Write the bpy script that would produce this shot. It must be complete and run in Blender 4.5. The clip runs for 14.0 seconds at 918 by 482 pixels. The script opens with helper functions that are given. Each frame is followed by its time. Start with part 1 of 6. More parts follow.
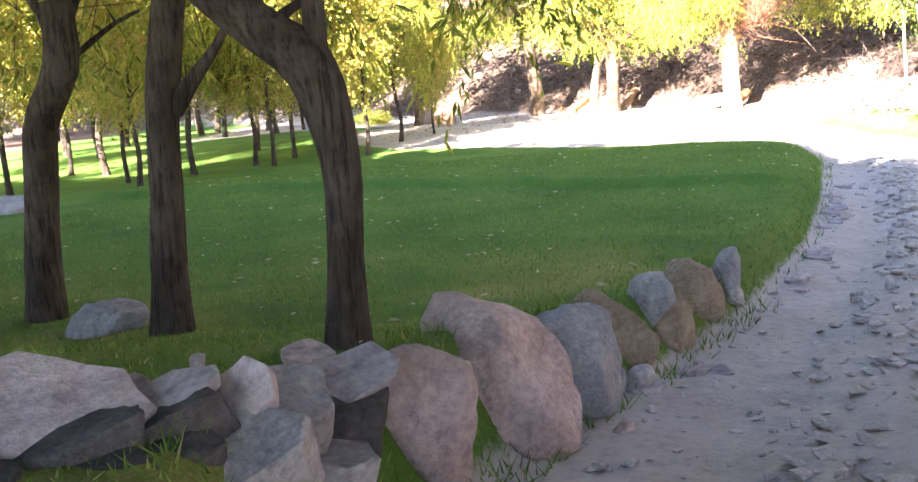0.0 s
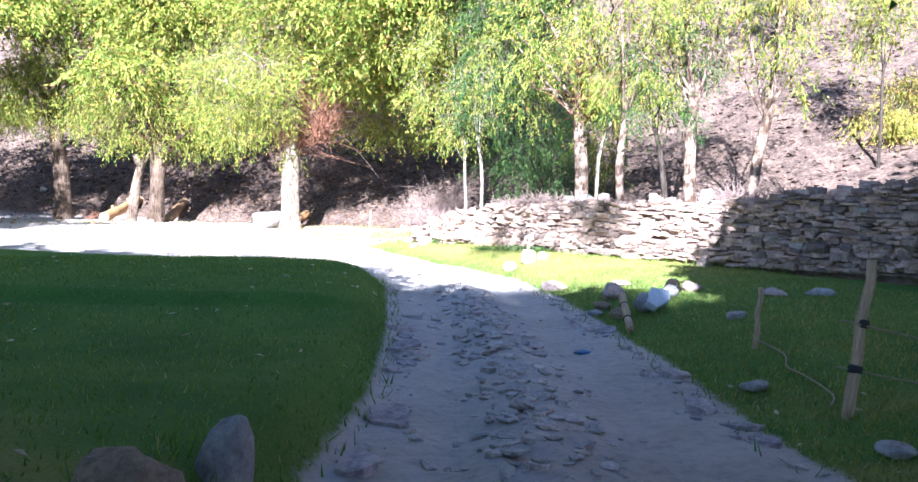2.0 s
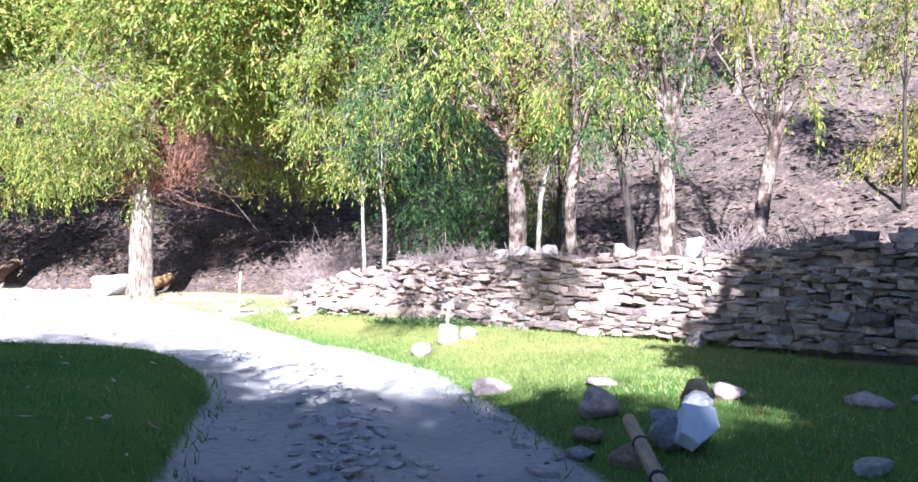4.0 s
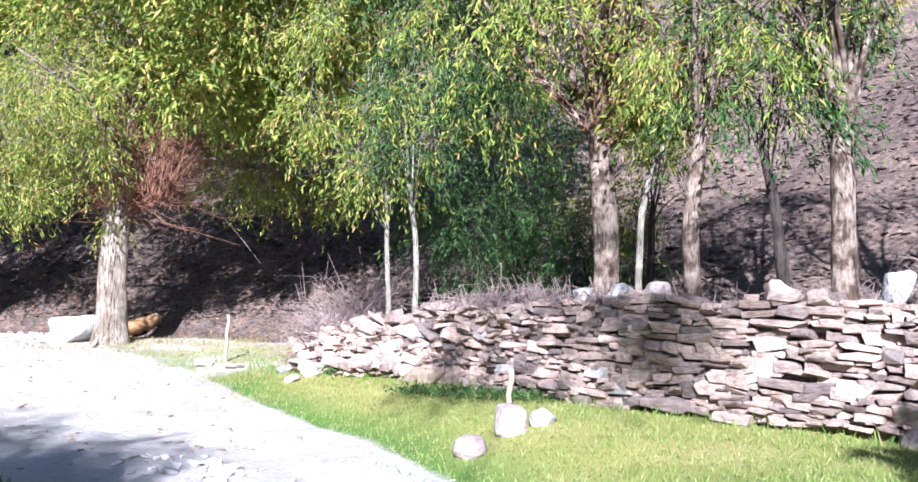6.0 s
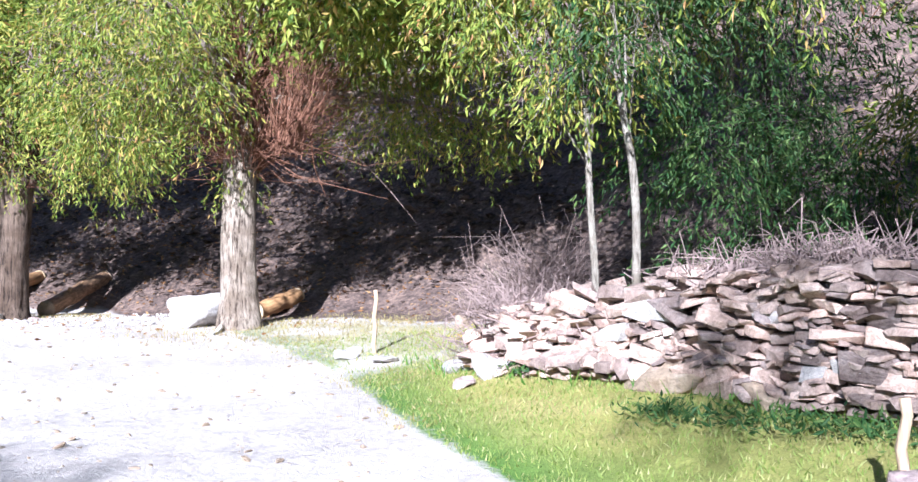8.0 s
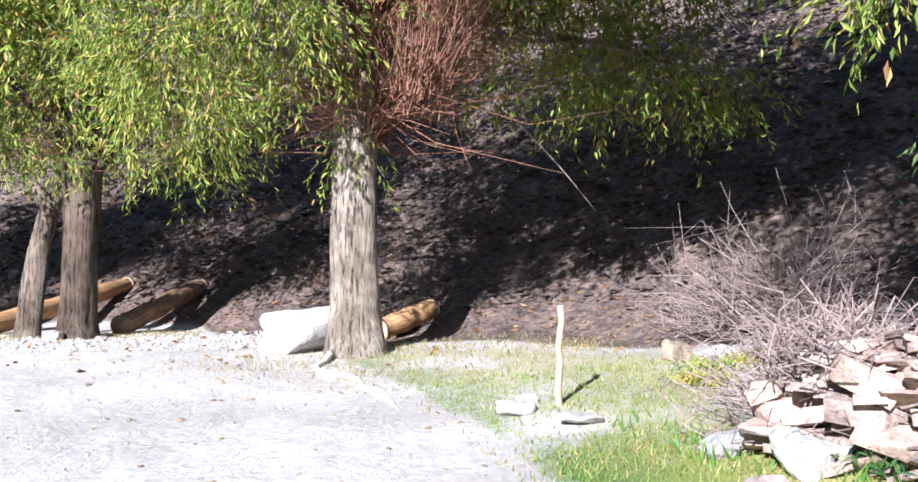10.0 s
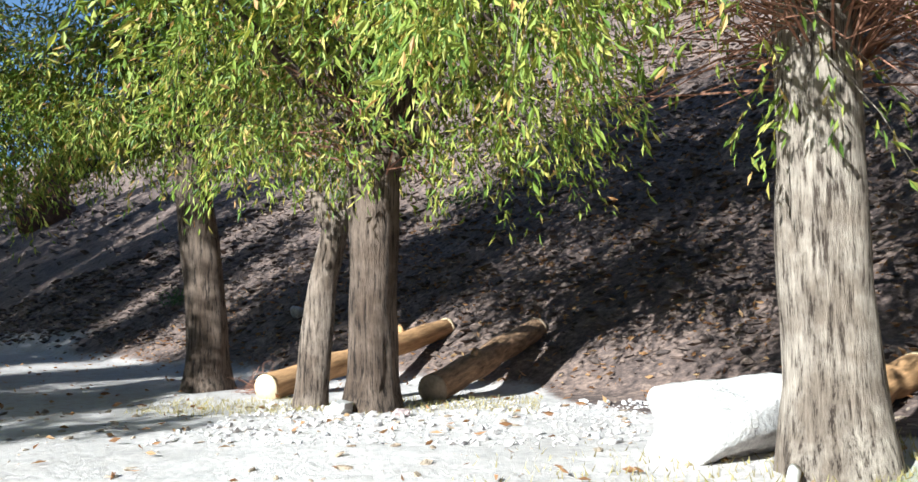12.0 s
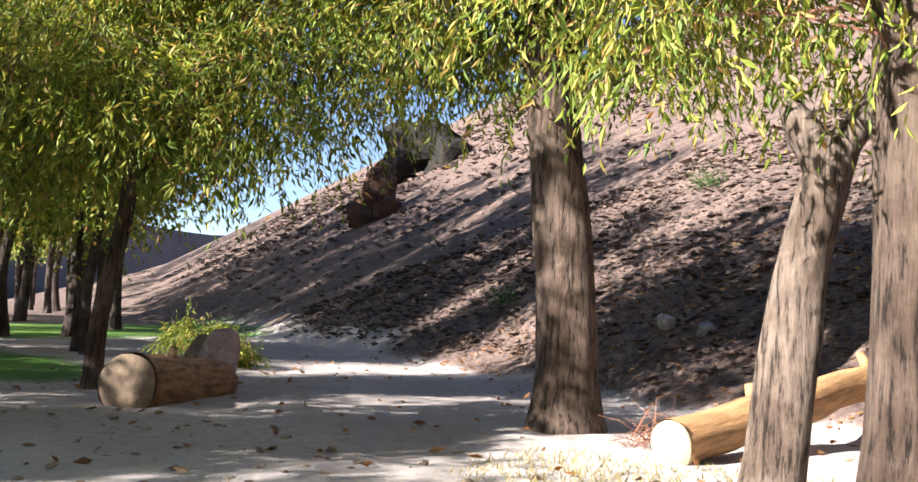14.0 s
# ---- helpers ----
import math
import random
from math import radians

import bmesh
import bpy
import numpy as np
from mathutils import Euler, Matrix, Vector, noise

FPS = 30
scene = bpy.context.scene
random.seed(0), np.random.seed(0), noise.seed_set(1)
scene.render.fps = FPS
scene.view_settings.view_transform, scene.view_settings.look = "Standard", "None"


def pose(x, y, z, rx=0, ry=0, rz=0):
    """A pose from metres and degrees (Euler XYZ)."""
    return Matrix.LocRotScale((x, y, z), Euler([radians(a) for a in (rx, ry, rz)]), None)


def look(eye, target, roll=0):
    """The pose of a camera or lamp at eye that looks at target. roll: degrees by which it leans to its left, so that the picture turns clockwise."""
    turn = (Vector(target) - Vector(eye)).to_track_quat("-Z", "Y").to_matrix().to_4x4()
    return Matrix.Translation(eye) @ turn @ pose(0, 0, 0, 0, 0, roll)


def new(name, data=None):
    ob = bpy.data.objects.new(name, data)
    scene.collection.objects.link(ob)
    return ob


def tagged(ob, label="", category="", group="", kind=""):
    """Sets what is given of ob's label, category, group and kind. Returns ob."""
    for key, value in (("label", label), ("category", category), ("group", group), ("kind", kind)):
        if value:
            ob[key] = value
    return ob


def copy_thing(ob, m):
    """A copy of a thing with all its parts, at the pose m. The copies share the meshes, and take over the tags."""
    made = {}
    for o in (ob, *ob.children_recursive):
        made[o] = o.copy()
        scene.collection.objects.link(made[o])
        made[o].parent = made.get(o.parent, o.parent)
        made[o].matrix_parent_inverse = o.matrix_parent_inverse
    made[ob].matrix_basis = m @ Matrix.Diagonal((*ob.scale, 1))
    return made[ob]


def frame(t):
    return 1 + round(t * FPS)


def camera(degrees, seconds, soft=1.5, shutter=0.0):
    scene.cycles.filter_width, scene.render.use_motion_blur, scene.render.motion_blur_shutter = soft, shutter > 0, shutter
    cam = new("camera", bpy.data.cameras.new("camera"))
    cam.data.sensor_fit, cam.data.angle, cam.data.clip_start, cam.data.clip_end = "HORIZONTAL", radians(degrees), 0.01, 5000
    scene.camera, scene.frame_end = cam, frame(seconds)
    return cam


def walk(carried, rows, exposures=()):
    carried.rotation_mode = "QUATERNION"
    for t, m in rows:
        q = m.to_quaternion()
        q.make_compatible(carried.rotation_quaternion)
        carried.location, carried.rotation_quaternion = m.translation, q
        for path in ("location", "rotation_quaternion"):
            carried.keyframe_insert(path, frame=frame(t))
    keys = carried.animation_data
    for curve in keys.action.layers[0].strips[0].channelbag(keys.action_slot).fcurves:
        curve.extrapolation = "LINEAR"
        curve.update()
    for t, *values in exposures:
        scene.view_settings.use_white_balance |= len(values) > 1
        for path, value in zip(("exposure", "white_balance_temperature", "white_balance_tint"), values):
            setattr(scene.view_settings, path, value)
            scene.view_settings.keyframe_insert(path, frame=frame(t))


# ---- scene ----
cam = camera(52.7, 14.0)
METRES, EYE, TILT, LEAN, TURN = 40.0, 2.75, -10.0, 4.5, 0.0
ROWS = [
    (0.0, 0.0, 0.0, 0.0, -0.0, 0.0, -0.0),
    (0.5, 0.0052, 0.0285, -0.0002, -7.96, 1.85, -1.76),
    (1.0, 0.0129, 0.0579, -0.0001, -15.08, 4.58, -3.13),
    (1.5, 0.0287, 0.092, 0.0019, -21.91, 7.28, -2.87),
    (2.0, 0.0427, 0.122, 0.0043, -26.67, 8.27, -1.18),
    (2.5, 0.0649, 0.1574, 0.0093, -29.92, 9.97, -0.34),
    (3.0, 0.0884, 0.1957, 0.0161, -31.4, 10.91, 1.21),
    (5.5, 0.1819, 0.3718, 0.0542, -32.02, 13.98, -2.28),
    (6.0, 0.1978, 0.3998, 0.0626, -29.75, 14.64, -0.78),
    (6.5, 0.2118, 0.4346, 0.0711, -26.85, 16.35, 0.15),
    (7.0, 0.2203, 0.4625, 0.078, -25.01, 16.86, -0.7),
    (7.5, 0.2295, 0.4927, 0.0838, -22.49, 15.12, -0.79),
    (8.0, 0.2386, 0.5221, 0.0881, -19.73, 12.16, -0.84),
    (10.5, 0.2568, 0.6891, 0.1165, -7.24, 12.9, -3.17),
    (11.0, 0.2573, 0.7295, 0.1247, -0.65, 14.55, -4.0),
    (11.5, 0.2522, 0.7609, 0.1311, 3.22, 14.4, -3.68),
    (12.0, 0.2432, 0.7956, 0.1361, 7.63, 13.26, -4.6),
    (12.5, 0.2326, 0.8268, 0.1413, 12.24, 11.9, -6.08),
    (13.0, 0.2168, 0.8557, 0.1438, 16.94, 11.03, -7.39),
    (13.5, 0.1985, 0.8856, 0.1475, 21.76, 11.38, -9.44),
    (14.0, 0.1792, 0.9107, 0.1489, 25.84, 11.56, -10.96),
]
walk(cam, [(t, pose(0, 0, EYE, TILT, LEAN, TURN) @ pose(METRES * x, METRES * y, METRES * z, 90 + pitch, roll, yaw)) for t, x, y, z, yaw, pitch, roll in ROWS],
     [(0.0, 4.22, 7050, 19), (0.5, 4.15, 7100, 20), (1.0, 3.52, 6600, 17), (1.5, 2.78, 5800, 15), (2.0, 2.74, 5400, 15), (3.0, 2.56, 5150, 15), (5.5, 1.9, 5250, 16), (8.0, 1.8, 5250, 15), (10.5, 1.6, 5450, 9), (12.0, 1.7, 5500, 1), (13.0, 1.75, 5950, 6), (14.0, 2.2, 6350, 14)])

# ---- world, sun ----
SUN_FROM = Vector((-0.55, -0.835, 0.0)).normalized()
SUN_UP = radians(28)
world = bpy.data.worlds.new("world")
scene.world = world
world.use_nodes = True
wn = world.node_tree.nodes
sky = wn.new("ShaderNodeTexSky")
sky.sky_type = "NISHITA"
sky.sun_disc = False
sky.sun_elevation = SUN_UP
sky.sun_rotation = math.atan2(SUN_FROM.x, SUN_FROM.y)
sky.altitude = 2500
world.node_tree.links.new(sky.outputs["Color"], wn["Background"].inputs["Color"])
wn["Background"].inputs["Strength"].default_value = 0.052
sun = new("sun", bpy.data.lights.new("sun", "SUN"))
sun.data.energy = 5.0
sun.data.angle = radians(0.55)
sun.data.color = (1.0, 0.95, 0.87)
sun_way = Vector((SUN_FROM.x * math.cos(SUN_UP), SUN_FROM.y * math.cos(SUN_UP), math.sin(SUN_UP)))
sun.matrix_world = look(sun_way * 60, (0, 0, 0))

# ---- materials ----
def node_mat(name, rough=0.85):
    m = bpy.data.materials.new(name)
    m.use_nodes = True
    nt = m.node_tree
    b = nt.nodes["Principled BSDF"]
    b.inputs["Roughness"].default_value = rough
    b.inputs["Specular IOR Level"].default_value = 0.25
    return m, nt, b


def add(nt, kind, **values):
    n = nt.nodes.new(kind)
    for key, v in values.items():
        n.inputs[key.replace("_", " ")].default_value = v
    return n


def ramp(nt, source, stops):
    r = nt.nodes.new("ShaderNodeValToRGB")
    e = r.color_ramp.elements
    while len(e) < len(stops):
        e.new(0.5)
    for el, (p, c) in zip(e, stops):
        el.position, el.color = p, (*c, 1)
    nt.links.new(source, r.inputs["Fac"])
    return r


def noise_tex(nt, scale, detail=6.0, rough=0.6, coords=None, stretch=None):
    n = add(nt, "ShaderNodeTexNoise", Scale=scale, Detail=detail, Roughness=rough)
    tc = nt.nodes.new("ShaderNodeTexCoord")
    src = tc.outputs[coords or "Object"]
    if stretch:
        mp = nt.nodes.new("ShaderNodeMapping")
        mp.inputs["Scale"].default_value = stretch
        nt.links.new(src, mp.inputs["Vector"])
        src = mp.outputs["Vector"]
    nt.links.new(src, n.inputs["Vector"])
    return n


def mix(nt, fac, a, b, blend="MIX"):
    m = nt.nodes.new("ShaderNodeMix")
    m.data_type, m.blend_type = "RGBA", blend
    for socket, v in ((m.inputs[0], fac), (m.inputs[6], a), (m.inputs[7], b)):
        if isinstance(v, (int, float)):
            socket.default_value = v
        elif isinstance(v, tuple):
            socket.default_value = (*v, 1)
        else:
            nt.links.new(v, socket)
    return m.outputs[2]


def bump(nt, b, height, strength, distance):
    n = add(nt, "ShaderNodeBump", Strength=strength, Distance=distance)
    nt.links.new(height, n.inputs["Height"])
    nt.links.new(n.outputs["Normal"], b.inputs["Normal"])


def stone_mat(name, stops, scale=3.0, vary=0.5, bump_m=0.03):
    """Rock: blotches, fine grain, a tone of its own for each piece."""
    m, nt, b = node_mat(name, 0.9)
    big = noise_tex(nt, scale, 5, 0.62)
    fine = noise_tex(nt, scale * 9, 6, 0.7)
    mid = noise_tex(nt, scale * 3.1, 4, 0.7)
    col = ramp(nt, big.outputs["Fac"], stops)
    lumps = ramp(nt, mid.outputs["Fac"], [(0.33, (0.74, 0.73, 0.74)), (0.44, (1.02, 1.01, 1.0)), (0.68, (1.16, 1.14, 1.12))])
    grain = ramp(nt, fine.outputs["Fac"], [(0.3, (0.62, 0.62, 0.62)), (0.7, (1.15, 1.15, 1.15))])
    c = mix(nt, 1.0, col.outputs["Color"], grain.outputs["Color"], "MULTIPLY")
    geo = nt.nodes.new("ShaderNodeNewGeometry")
    info = nt.nodes.new("ShaderNodeObjectInfo")
    plus = nt.nodes.new("ShaderNodeMath")
    plus.operation = "ADD"
    nt.links.new(geo.outputs["Random Per Island"], plus.inputs[0])
    nt.links.new(info.outputs["Random"], plus.inputs[1])
    frac = nt.nodes.new("ShaderNodeMath")
    frac.operation = "FRACT"
    nt.links.new(plus.outputs[0], frac.inputs[0])
    tone = ramp(nt, frac.outputs[0], [(0.0, (1 - vary, 1 - vary, 1 - vary * 0.95)), (0.5, (1, 0.97, 0.94)), (1.0, (1 + vary * 0.6, 1 + vary * 0.45, 1 + vary * 0.35))])
    c = mix(nt, 1.0, c, tone.outputs["Color"], "MULTIPLY")
    c = mix(nt, 1.0, c, lumps.outputs["Color"], "MULTIPLY")
    nt.links.new(c, b.inputs["Base Color"])
    height = nt.nodes.new("ShaderNodeMath")
    height.operation = "MULTIPLY_ADD"
    nt.links.new(mid.outputs["Fac"], height.inputs[0])
    height.inputs[1].default_value = 1.6
    nt.links.new(fine.outputs["Fac"], height.inputs[2])
    bump(nt, b, height.outputs[0], 0.8, bump_m)
    return m


def bark_mat(name, dark, light, fine=(23, 23, 2.6), patch=2.2, deep=(0.6, 0.54, 0.48)):
    m, nt, b = node_mat(name, 0.92)
    ridges = noise_tex(nt, 1.0, 9, 0.75, stretch=fine)
    blot = noise_tex(nt, patch, 4, 0.6)
    col = ramp(nt, ridges.outputs["Fac"], [(0.41, dark), (0.47, tuple(d * 0.45 + l * 0.55 for d, l in zip(dark, light))), (0.62, light)])
    tint = ramp(nt, blot.outputs["Fac"], [(0.42, deep), (0.58, (1.1, 1.06, 1.0))])
    nt.links.new(mix(nt, 1.0, col.outputs["Color"], tint.outputs["Color"], "MULTIPLY"), b.inputs["Base Color"])
    bump(nt, b, ridges.outputs["Fac"], 1.0, 0.09)
    return m


def leaf_mat(name, stops, glow):
    """Thin leaves: light passes through them, each with a tone of its own."""
    m, nt, b = node_mat(name, 0.55)
    geo = nt.nodes.new("ShaderNodeNewGeometry")
    col = ramp(nt, geo.outputs["Random Per Island"], stops)
    nt.links.new(col.outputs["Color"], b.inputs["Base Color"])
    b.inputs["Specular IOR Level"].default_value = 0.25
    tr = nt.nodes.new("ShaderNodeBsdfTranslucent")
    nt.links.new(mix(nt, 1.0, col.outputs["Color"], glow, "MULTIPLY"), tr.inputs["Color"])
    ms = nt.nodes.new("ShaderNodeMixShader")
    ms.inputs[0].default_value = 0.33
    nt.links.new(b.outputs[0], ms.inputs[1])
    nt.links.new(tr.outputs[0], ms.inputs[2])
    nt.links.new(ms.outputs[0], nt.nodes["Material Output"].inputs["Surface"])
    return m


def plain_mat(name, color, rough=0.8, spread=0.25, scale=8.0, bump_m=0.0, stretch=None, metallic=0.0):
    m, nt, b = node_mat(name, rough)
    b.inputs["Metallic"].default_value = metallic
    n = noise_tex(nt, scale, 6, 0.65, stretch=stretch)
    lo = tuple(c * (1 - spread) for c in color)
    hi = tuple(min(1, c * (1 + spread)) for c in color)
    nt.links.new(ramp(nt, n.outputs["Fac"], [(0.32, lo), (0.68, hi)]).outputs["Color"], b.inputs["Base Color"])
    if bump_m:
        bump(nt, b, n.outputs["Fac"], 0.7, bump_m)
    return m


def ground_mat():
    """Soil, gravel and turf, mixed by the sheet's own masks."""
    m, nt, b = node_mat("ground_soil_and_turf", 0.95)
    n1 = noise_tex(nt, 0.55, 5, 0.6)
    n2 = noise_tex(nt, 9.0, 8, 0.72)
    n3 = noise_tex(nt, 42.0, 5, 0.7)
    dirt = ramp(nt, n1.outputs["Fac"], [(0.3, (0.39, 0.35, 0.325)), (0.55, (0.48, 0.435, 0.41)), (0.75, (0.55, 0.505, 0.475))])
    speck = ramp(nt, n2.outputs["Fac"], [(0.3, (0.72, 0.72, 0.73)), (0.5, (1, 1, 1)), (0.72, (1.15, 1.13, 1.12))])
    dirt_c = mix(nt, 1.0, dirt.outputs["Color"], speck.outputs["Color"], "MULTIPLY")
    turf = ramp(nt, n1.outputs["Fac"], [(0.25, (0.05, 0.13, 0.02)), (0.5, (0.085, 0.185, 0.03)), (0.75, (0.15, 0.235, 0.045))])
    tspeck = ramp(nt, n3.outputs["Fac"], [(0.25, (0.5, 0.5, 0.45)), (0.55, (1, 1, 1)), (0.8, (1.35, 1.3, 1.1))])
    turf_c = mix(nt, 1.0, turf.outputs["Color"], tspeck.outputs["Color"], "MULTIPLY")
    scree = ramp(nt, n2.outputs["Fac"], [(0.3, (0.035, 0.028, 0.027)), (0.5, (0.135, 0.098, 0.084)), (0.68, (0.28, 0.202, 0.162))])
    n4 = noise_tex(nt, 1.3, 9, 0.78)
    patch = ramp(nt, n4.outputs["Fac"], [(0.34, (0.3, 0.28, 0.3)), (0.47, (0.8, 0.78, 0.78)), (0.6, (1.2, 1.15, 1.1))])
    scree_c = mix(nt, 1.0, scree.outputs["Color"], patch.outputs["Color"], "MULTIPLY")
    # Straw tone for dry grass; on the verge it also paints the sunlight.
    straw_sunlit = ramp(nt, n1.outputs["Fac"], [(0.3, (0.19, 0.22, 0.05)), (0.55, (0.3, 0.28, 0.085)), (0.75, (0.42, 0.34, 0.15))])
    straw_sunlit_c = mix(nt, 1.0, straw_sunlit.outputs["Color"], tspeck.outputs["Color"], "MULTIPLY")
    dry = nt.nodes.new("ShaderNodeAttribute")
    dry.attribute_name = "dry"
    turf_c = mix(nt, dry.outputs["Fac"], turf_c, straw_sunlit_c)
    masks = []
    for name in ("turf", "scree"):
        a = nt.nodes.new("ShaderNodeAttribute")
        a.attribute_name = name
        edge = nt.nodes.new("ShaderNodeMath")
        edge.operation = "MULTIPLY_ADD"
        nt.links.new(n2.outputs["Fac"], edge.inputs[0])
        edge.inputs[1].default_value = 0.9
        nt.links.new(a.outputs["Fac"], edge.inputs[2])
        sharp = nt.nodes.new("ShaderNodeMapRange")
        sharp.inputs["From Min"].default_value, sharp.inputs["From Max"].default_value = 0.8, 1.1
        nt.links.new(edge.outputs[0], sharp.inputs["Value"])
        masks.append(sharp.outputs["Result"])
    c = mix(nt, masks[1], dirt_c, scree_c)
    c = mix(nt, masks[0], c, turf_c)
    nt.links.new(c, b.inputs["Base Color"])
    lumps = noise_tex(nt, 2.6, 4, 0.6)
    relief = nt.nodes.new("ShaderNodeMath")
    relief.operation = "MULTIPLY_ADD"
    nt.links.new(lumps.outputs["Fac"], relief.inputs[0])
    relief.inputs[1].default_value = 0.7
    nt.links.new(n2.outputs["Fac"], relief.inputs[2])
    bump(nt, b, relief.outputs[0], 0.8, 0.045)
    return m


M_GROUND = ground_mat()
M_ROCK_PINK = stone_mat("rock_pink_granite", [(0.3, (0.36, 0.275, 0.26)), (0.55, (0.52, 0.415, 0.4)), (0.75, (0.6, 0.5, 0.48))], 2.2, 0.15)
M_ROCK_GREY = stone_mat("rock_grey_blue", [(0.3, (0.25, 0.25, 0.27)), (0.55, (0.39, 0.39, 0.41)), (0.75, (0.5, 0.49, 0.5))], 2.6, 0.15)
M_ROCK_BROWN = stone_mat("rock_brown", [(0.3, (0.23, 0.17, 0.12)), (0.55, (0.35, 0.28, 0.21)), (0.75, (0.43, 0.37, 0.3))], 2.4, 0.15)
# Dark rock, brought near black to carry the outcrop's shade.
M_ROCK_DARK = stone_mat("rock_dark_outcrop_shade", [(0.3, (0.01, 0.01, 0.009)), (0.55, (0.022, 0.021, 0.018)), (0.75, (0.06, 0.04, 0.03))], 1.5, 0.2, 0.08)
M_ROCK_WHITE = stone_mat("rock_pale", [(0.3, (0.36, 0.35, 0.34)), (0.6, (0.5, 0.48, 0.47)), (0.8, (0.62, 0.6, 0.58))], 2.0, 0.1)
# Albedo raised for the sky light on the border slabs' tops.
M_SLAB = stone_mat("slab_violet_grey", [(0.3, (0.38, 0.34, 0.36)), (0.55, (0.53, 0.48, 0.5)), (0.75, (0.62, 0.57, 0.58))], 2.4, 0.2)
M_WALL_STONE = stone_mat("wall_stone", [(0.3, (0.25, 0.18, 0.155)), (0.5, (0.44, 0.34, 0.295)), (0.72, (0.62, 0.52, 0.465))], 4.0, 0.55)
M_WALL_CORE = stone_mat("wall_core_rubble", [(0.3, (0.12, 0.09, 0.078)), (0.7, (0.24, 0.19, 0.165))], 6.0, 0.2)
M_GRAVEL = stone_mat("road_gravel", [(0.3, (0.4, 0.37, 0.37)), (0.55, (0.55, 0.52, 0.51)), (0.75, (0.65, 0.62, 0.6))], 6.0, 0.25, 0.01)
M_SCREE = stone_mat("scree_stone", [(0.3, (0.065, 0.051, 0.046)), (0.55, (0.15, 0.113, 0.097)), (0.75, (0.28, 0.21, 0.172))], 3.0, 0.55, 0.02)
M_BARK_DARK = bark_mat("bark_dark", (0.03, 0.024, 0.022), (0.12, 0.1, 0.09))
M_BARK_PALE = bark_mat("bark_pale_willow", (0.07, 0.052, 0.042), (0.5, 0.43, 0.37))
M_BARK_MID = bark_mat("bark_brown_willow", (0.03, 0.022, 0.018), (0.2, 0.15, 0.12))
M_BARK_FLAKY = bark_mat("bark_flaking_patches", (0.1, 0.07, 0.06), (0.42, 0.34, 0.29), (14, 14, 4), 3.4, (0.3, 0.24, 0.2))
M_BARK_STEM = bark_mat("bark_weathered_stem", (0.05, 0.038, 0.032), (0.33, 0.265, 0.22))
M_BARK_WHITE = bark_mat("bark_white_sapling", (0.16, 0.14, 0.12), (0.46, 0.43, 0.38))
M_LEAF = leaf_mat("leaf_willow_green", [(0.0, (0.06, 0.108, 0.018)), (0.4, (0.175, 0.235, 0.036)), (0.8, (0.34, 0.355, 0.075)), (0.93, (0.42, 0.34, 0.09)), (1.0, (0.42, 0.22, 0.1))], (1.5, 1.4, 0.8))
# Deep green, taken darker to stand in for shade on the thicket.
M_LEAF_DEEP = leaf_mat("leaf_deep_green", [(0.0, (0.022, 0.062, 0.02)), (0.6, (0.055, 0.115, 0.032)), (1.0, (0.14, 0.2, 0.06))], (1.2, 1.25, 0.8))
M_LEAF_YELLOW = leaf_mat("leaf_yellowing", [(0.0, (0.16, 0.2, 0.04)), (0.5, (0.3, 0.3, 0.06)), (0.85, (0.42, 0.33, 0.09)), (1.0, (0.45, 0.25, 0.1))], (1.4, 1.3, 0.8))
M_LEAF_DRY = leaf_mat("leaf_dry_brown", [(0.0, (0.16, 0.075, 0.03)), (0.6, (0.3, 0.16, 0.07)), (1.0, (0.4, 0.27, 0.14))], (1.3, 1.0, 0.8))
M_TWIG = plain_mat("twig_red_brown", (0.2, 0.095, 0.06), 0.8, 0.35, 20)
M_TWIG_GREY = plain_mat("brushwood_grey", (0.23, 0.17, 0.155), 0.85, 0.35, 20)
M_GRASS = leaf_mat("grass_blades", [(0.0, (0.06, 0.145, 0.022)), (0.6, (0.11, 0.21, 0.036)), (0.9, (0.19, 0.27, 0.06)), (1.0, (0.36, 0.33, 0.15))], (1.4, 1.4, 0.8))
# Verge blades, paler and yellower to carry the sun on them.
M_GRASS_SUNLIT = leaf_mat("grass_sunlit", [(0.0, (0.14, 0.2, 0.04)), (0.6, (0.22, 0.27, 0.07)), (0.9, (0.32, 0.32, 0.12)), (1.0, (0.42, 0.38, 0.2))], (1.3, 1.3, 0.8))
M_DRYGRASS = leaf_mat("dry_grass", [(0.0, (0.2, 0.17, 0.06)), (0.6, (0.34, 0.28, 0.12)), (1.0, (0.42, 0.37, 0.2))], (1.2, 1.1, 0.8))
M_LOG = plain_mat("log_peeled_orange", (0.38, 0.215, 0.1), 0.75, 0.4, 3.0, 0.02, (6, 6, 1.0))
M_LOG_END = plain_mat("log_cut_end", (0.62, 0.47, 0.29), 0.8, 0.15, 9.0)
M_POST = plain_mat("weathered_post", (0.42, 0.31, 0.21), 0.85, 0.3, 4.0, 0.015, (10, 10, 1.2))
M_WIRE = plain_mat("rusty_wire", (0.3, 0.24, 0.17), 0.6, 0.3, 30)
M_RUBBER = plain_mat("black_binding", (0.03, 0.03, 0.032), 0.6, 0.2, 20)
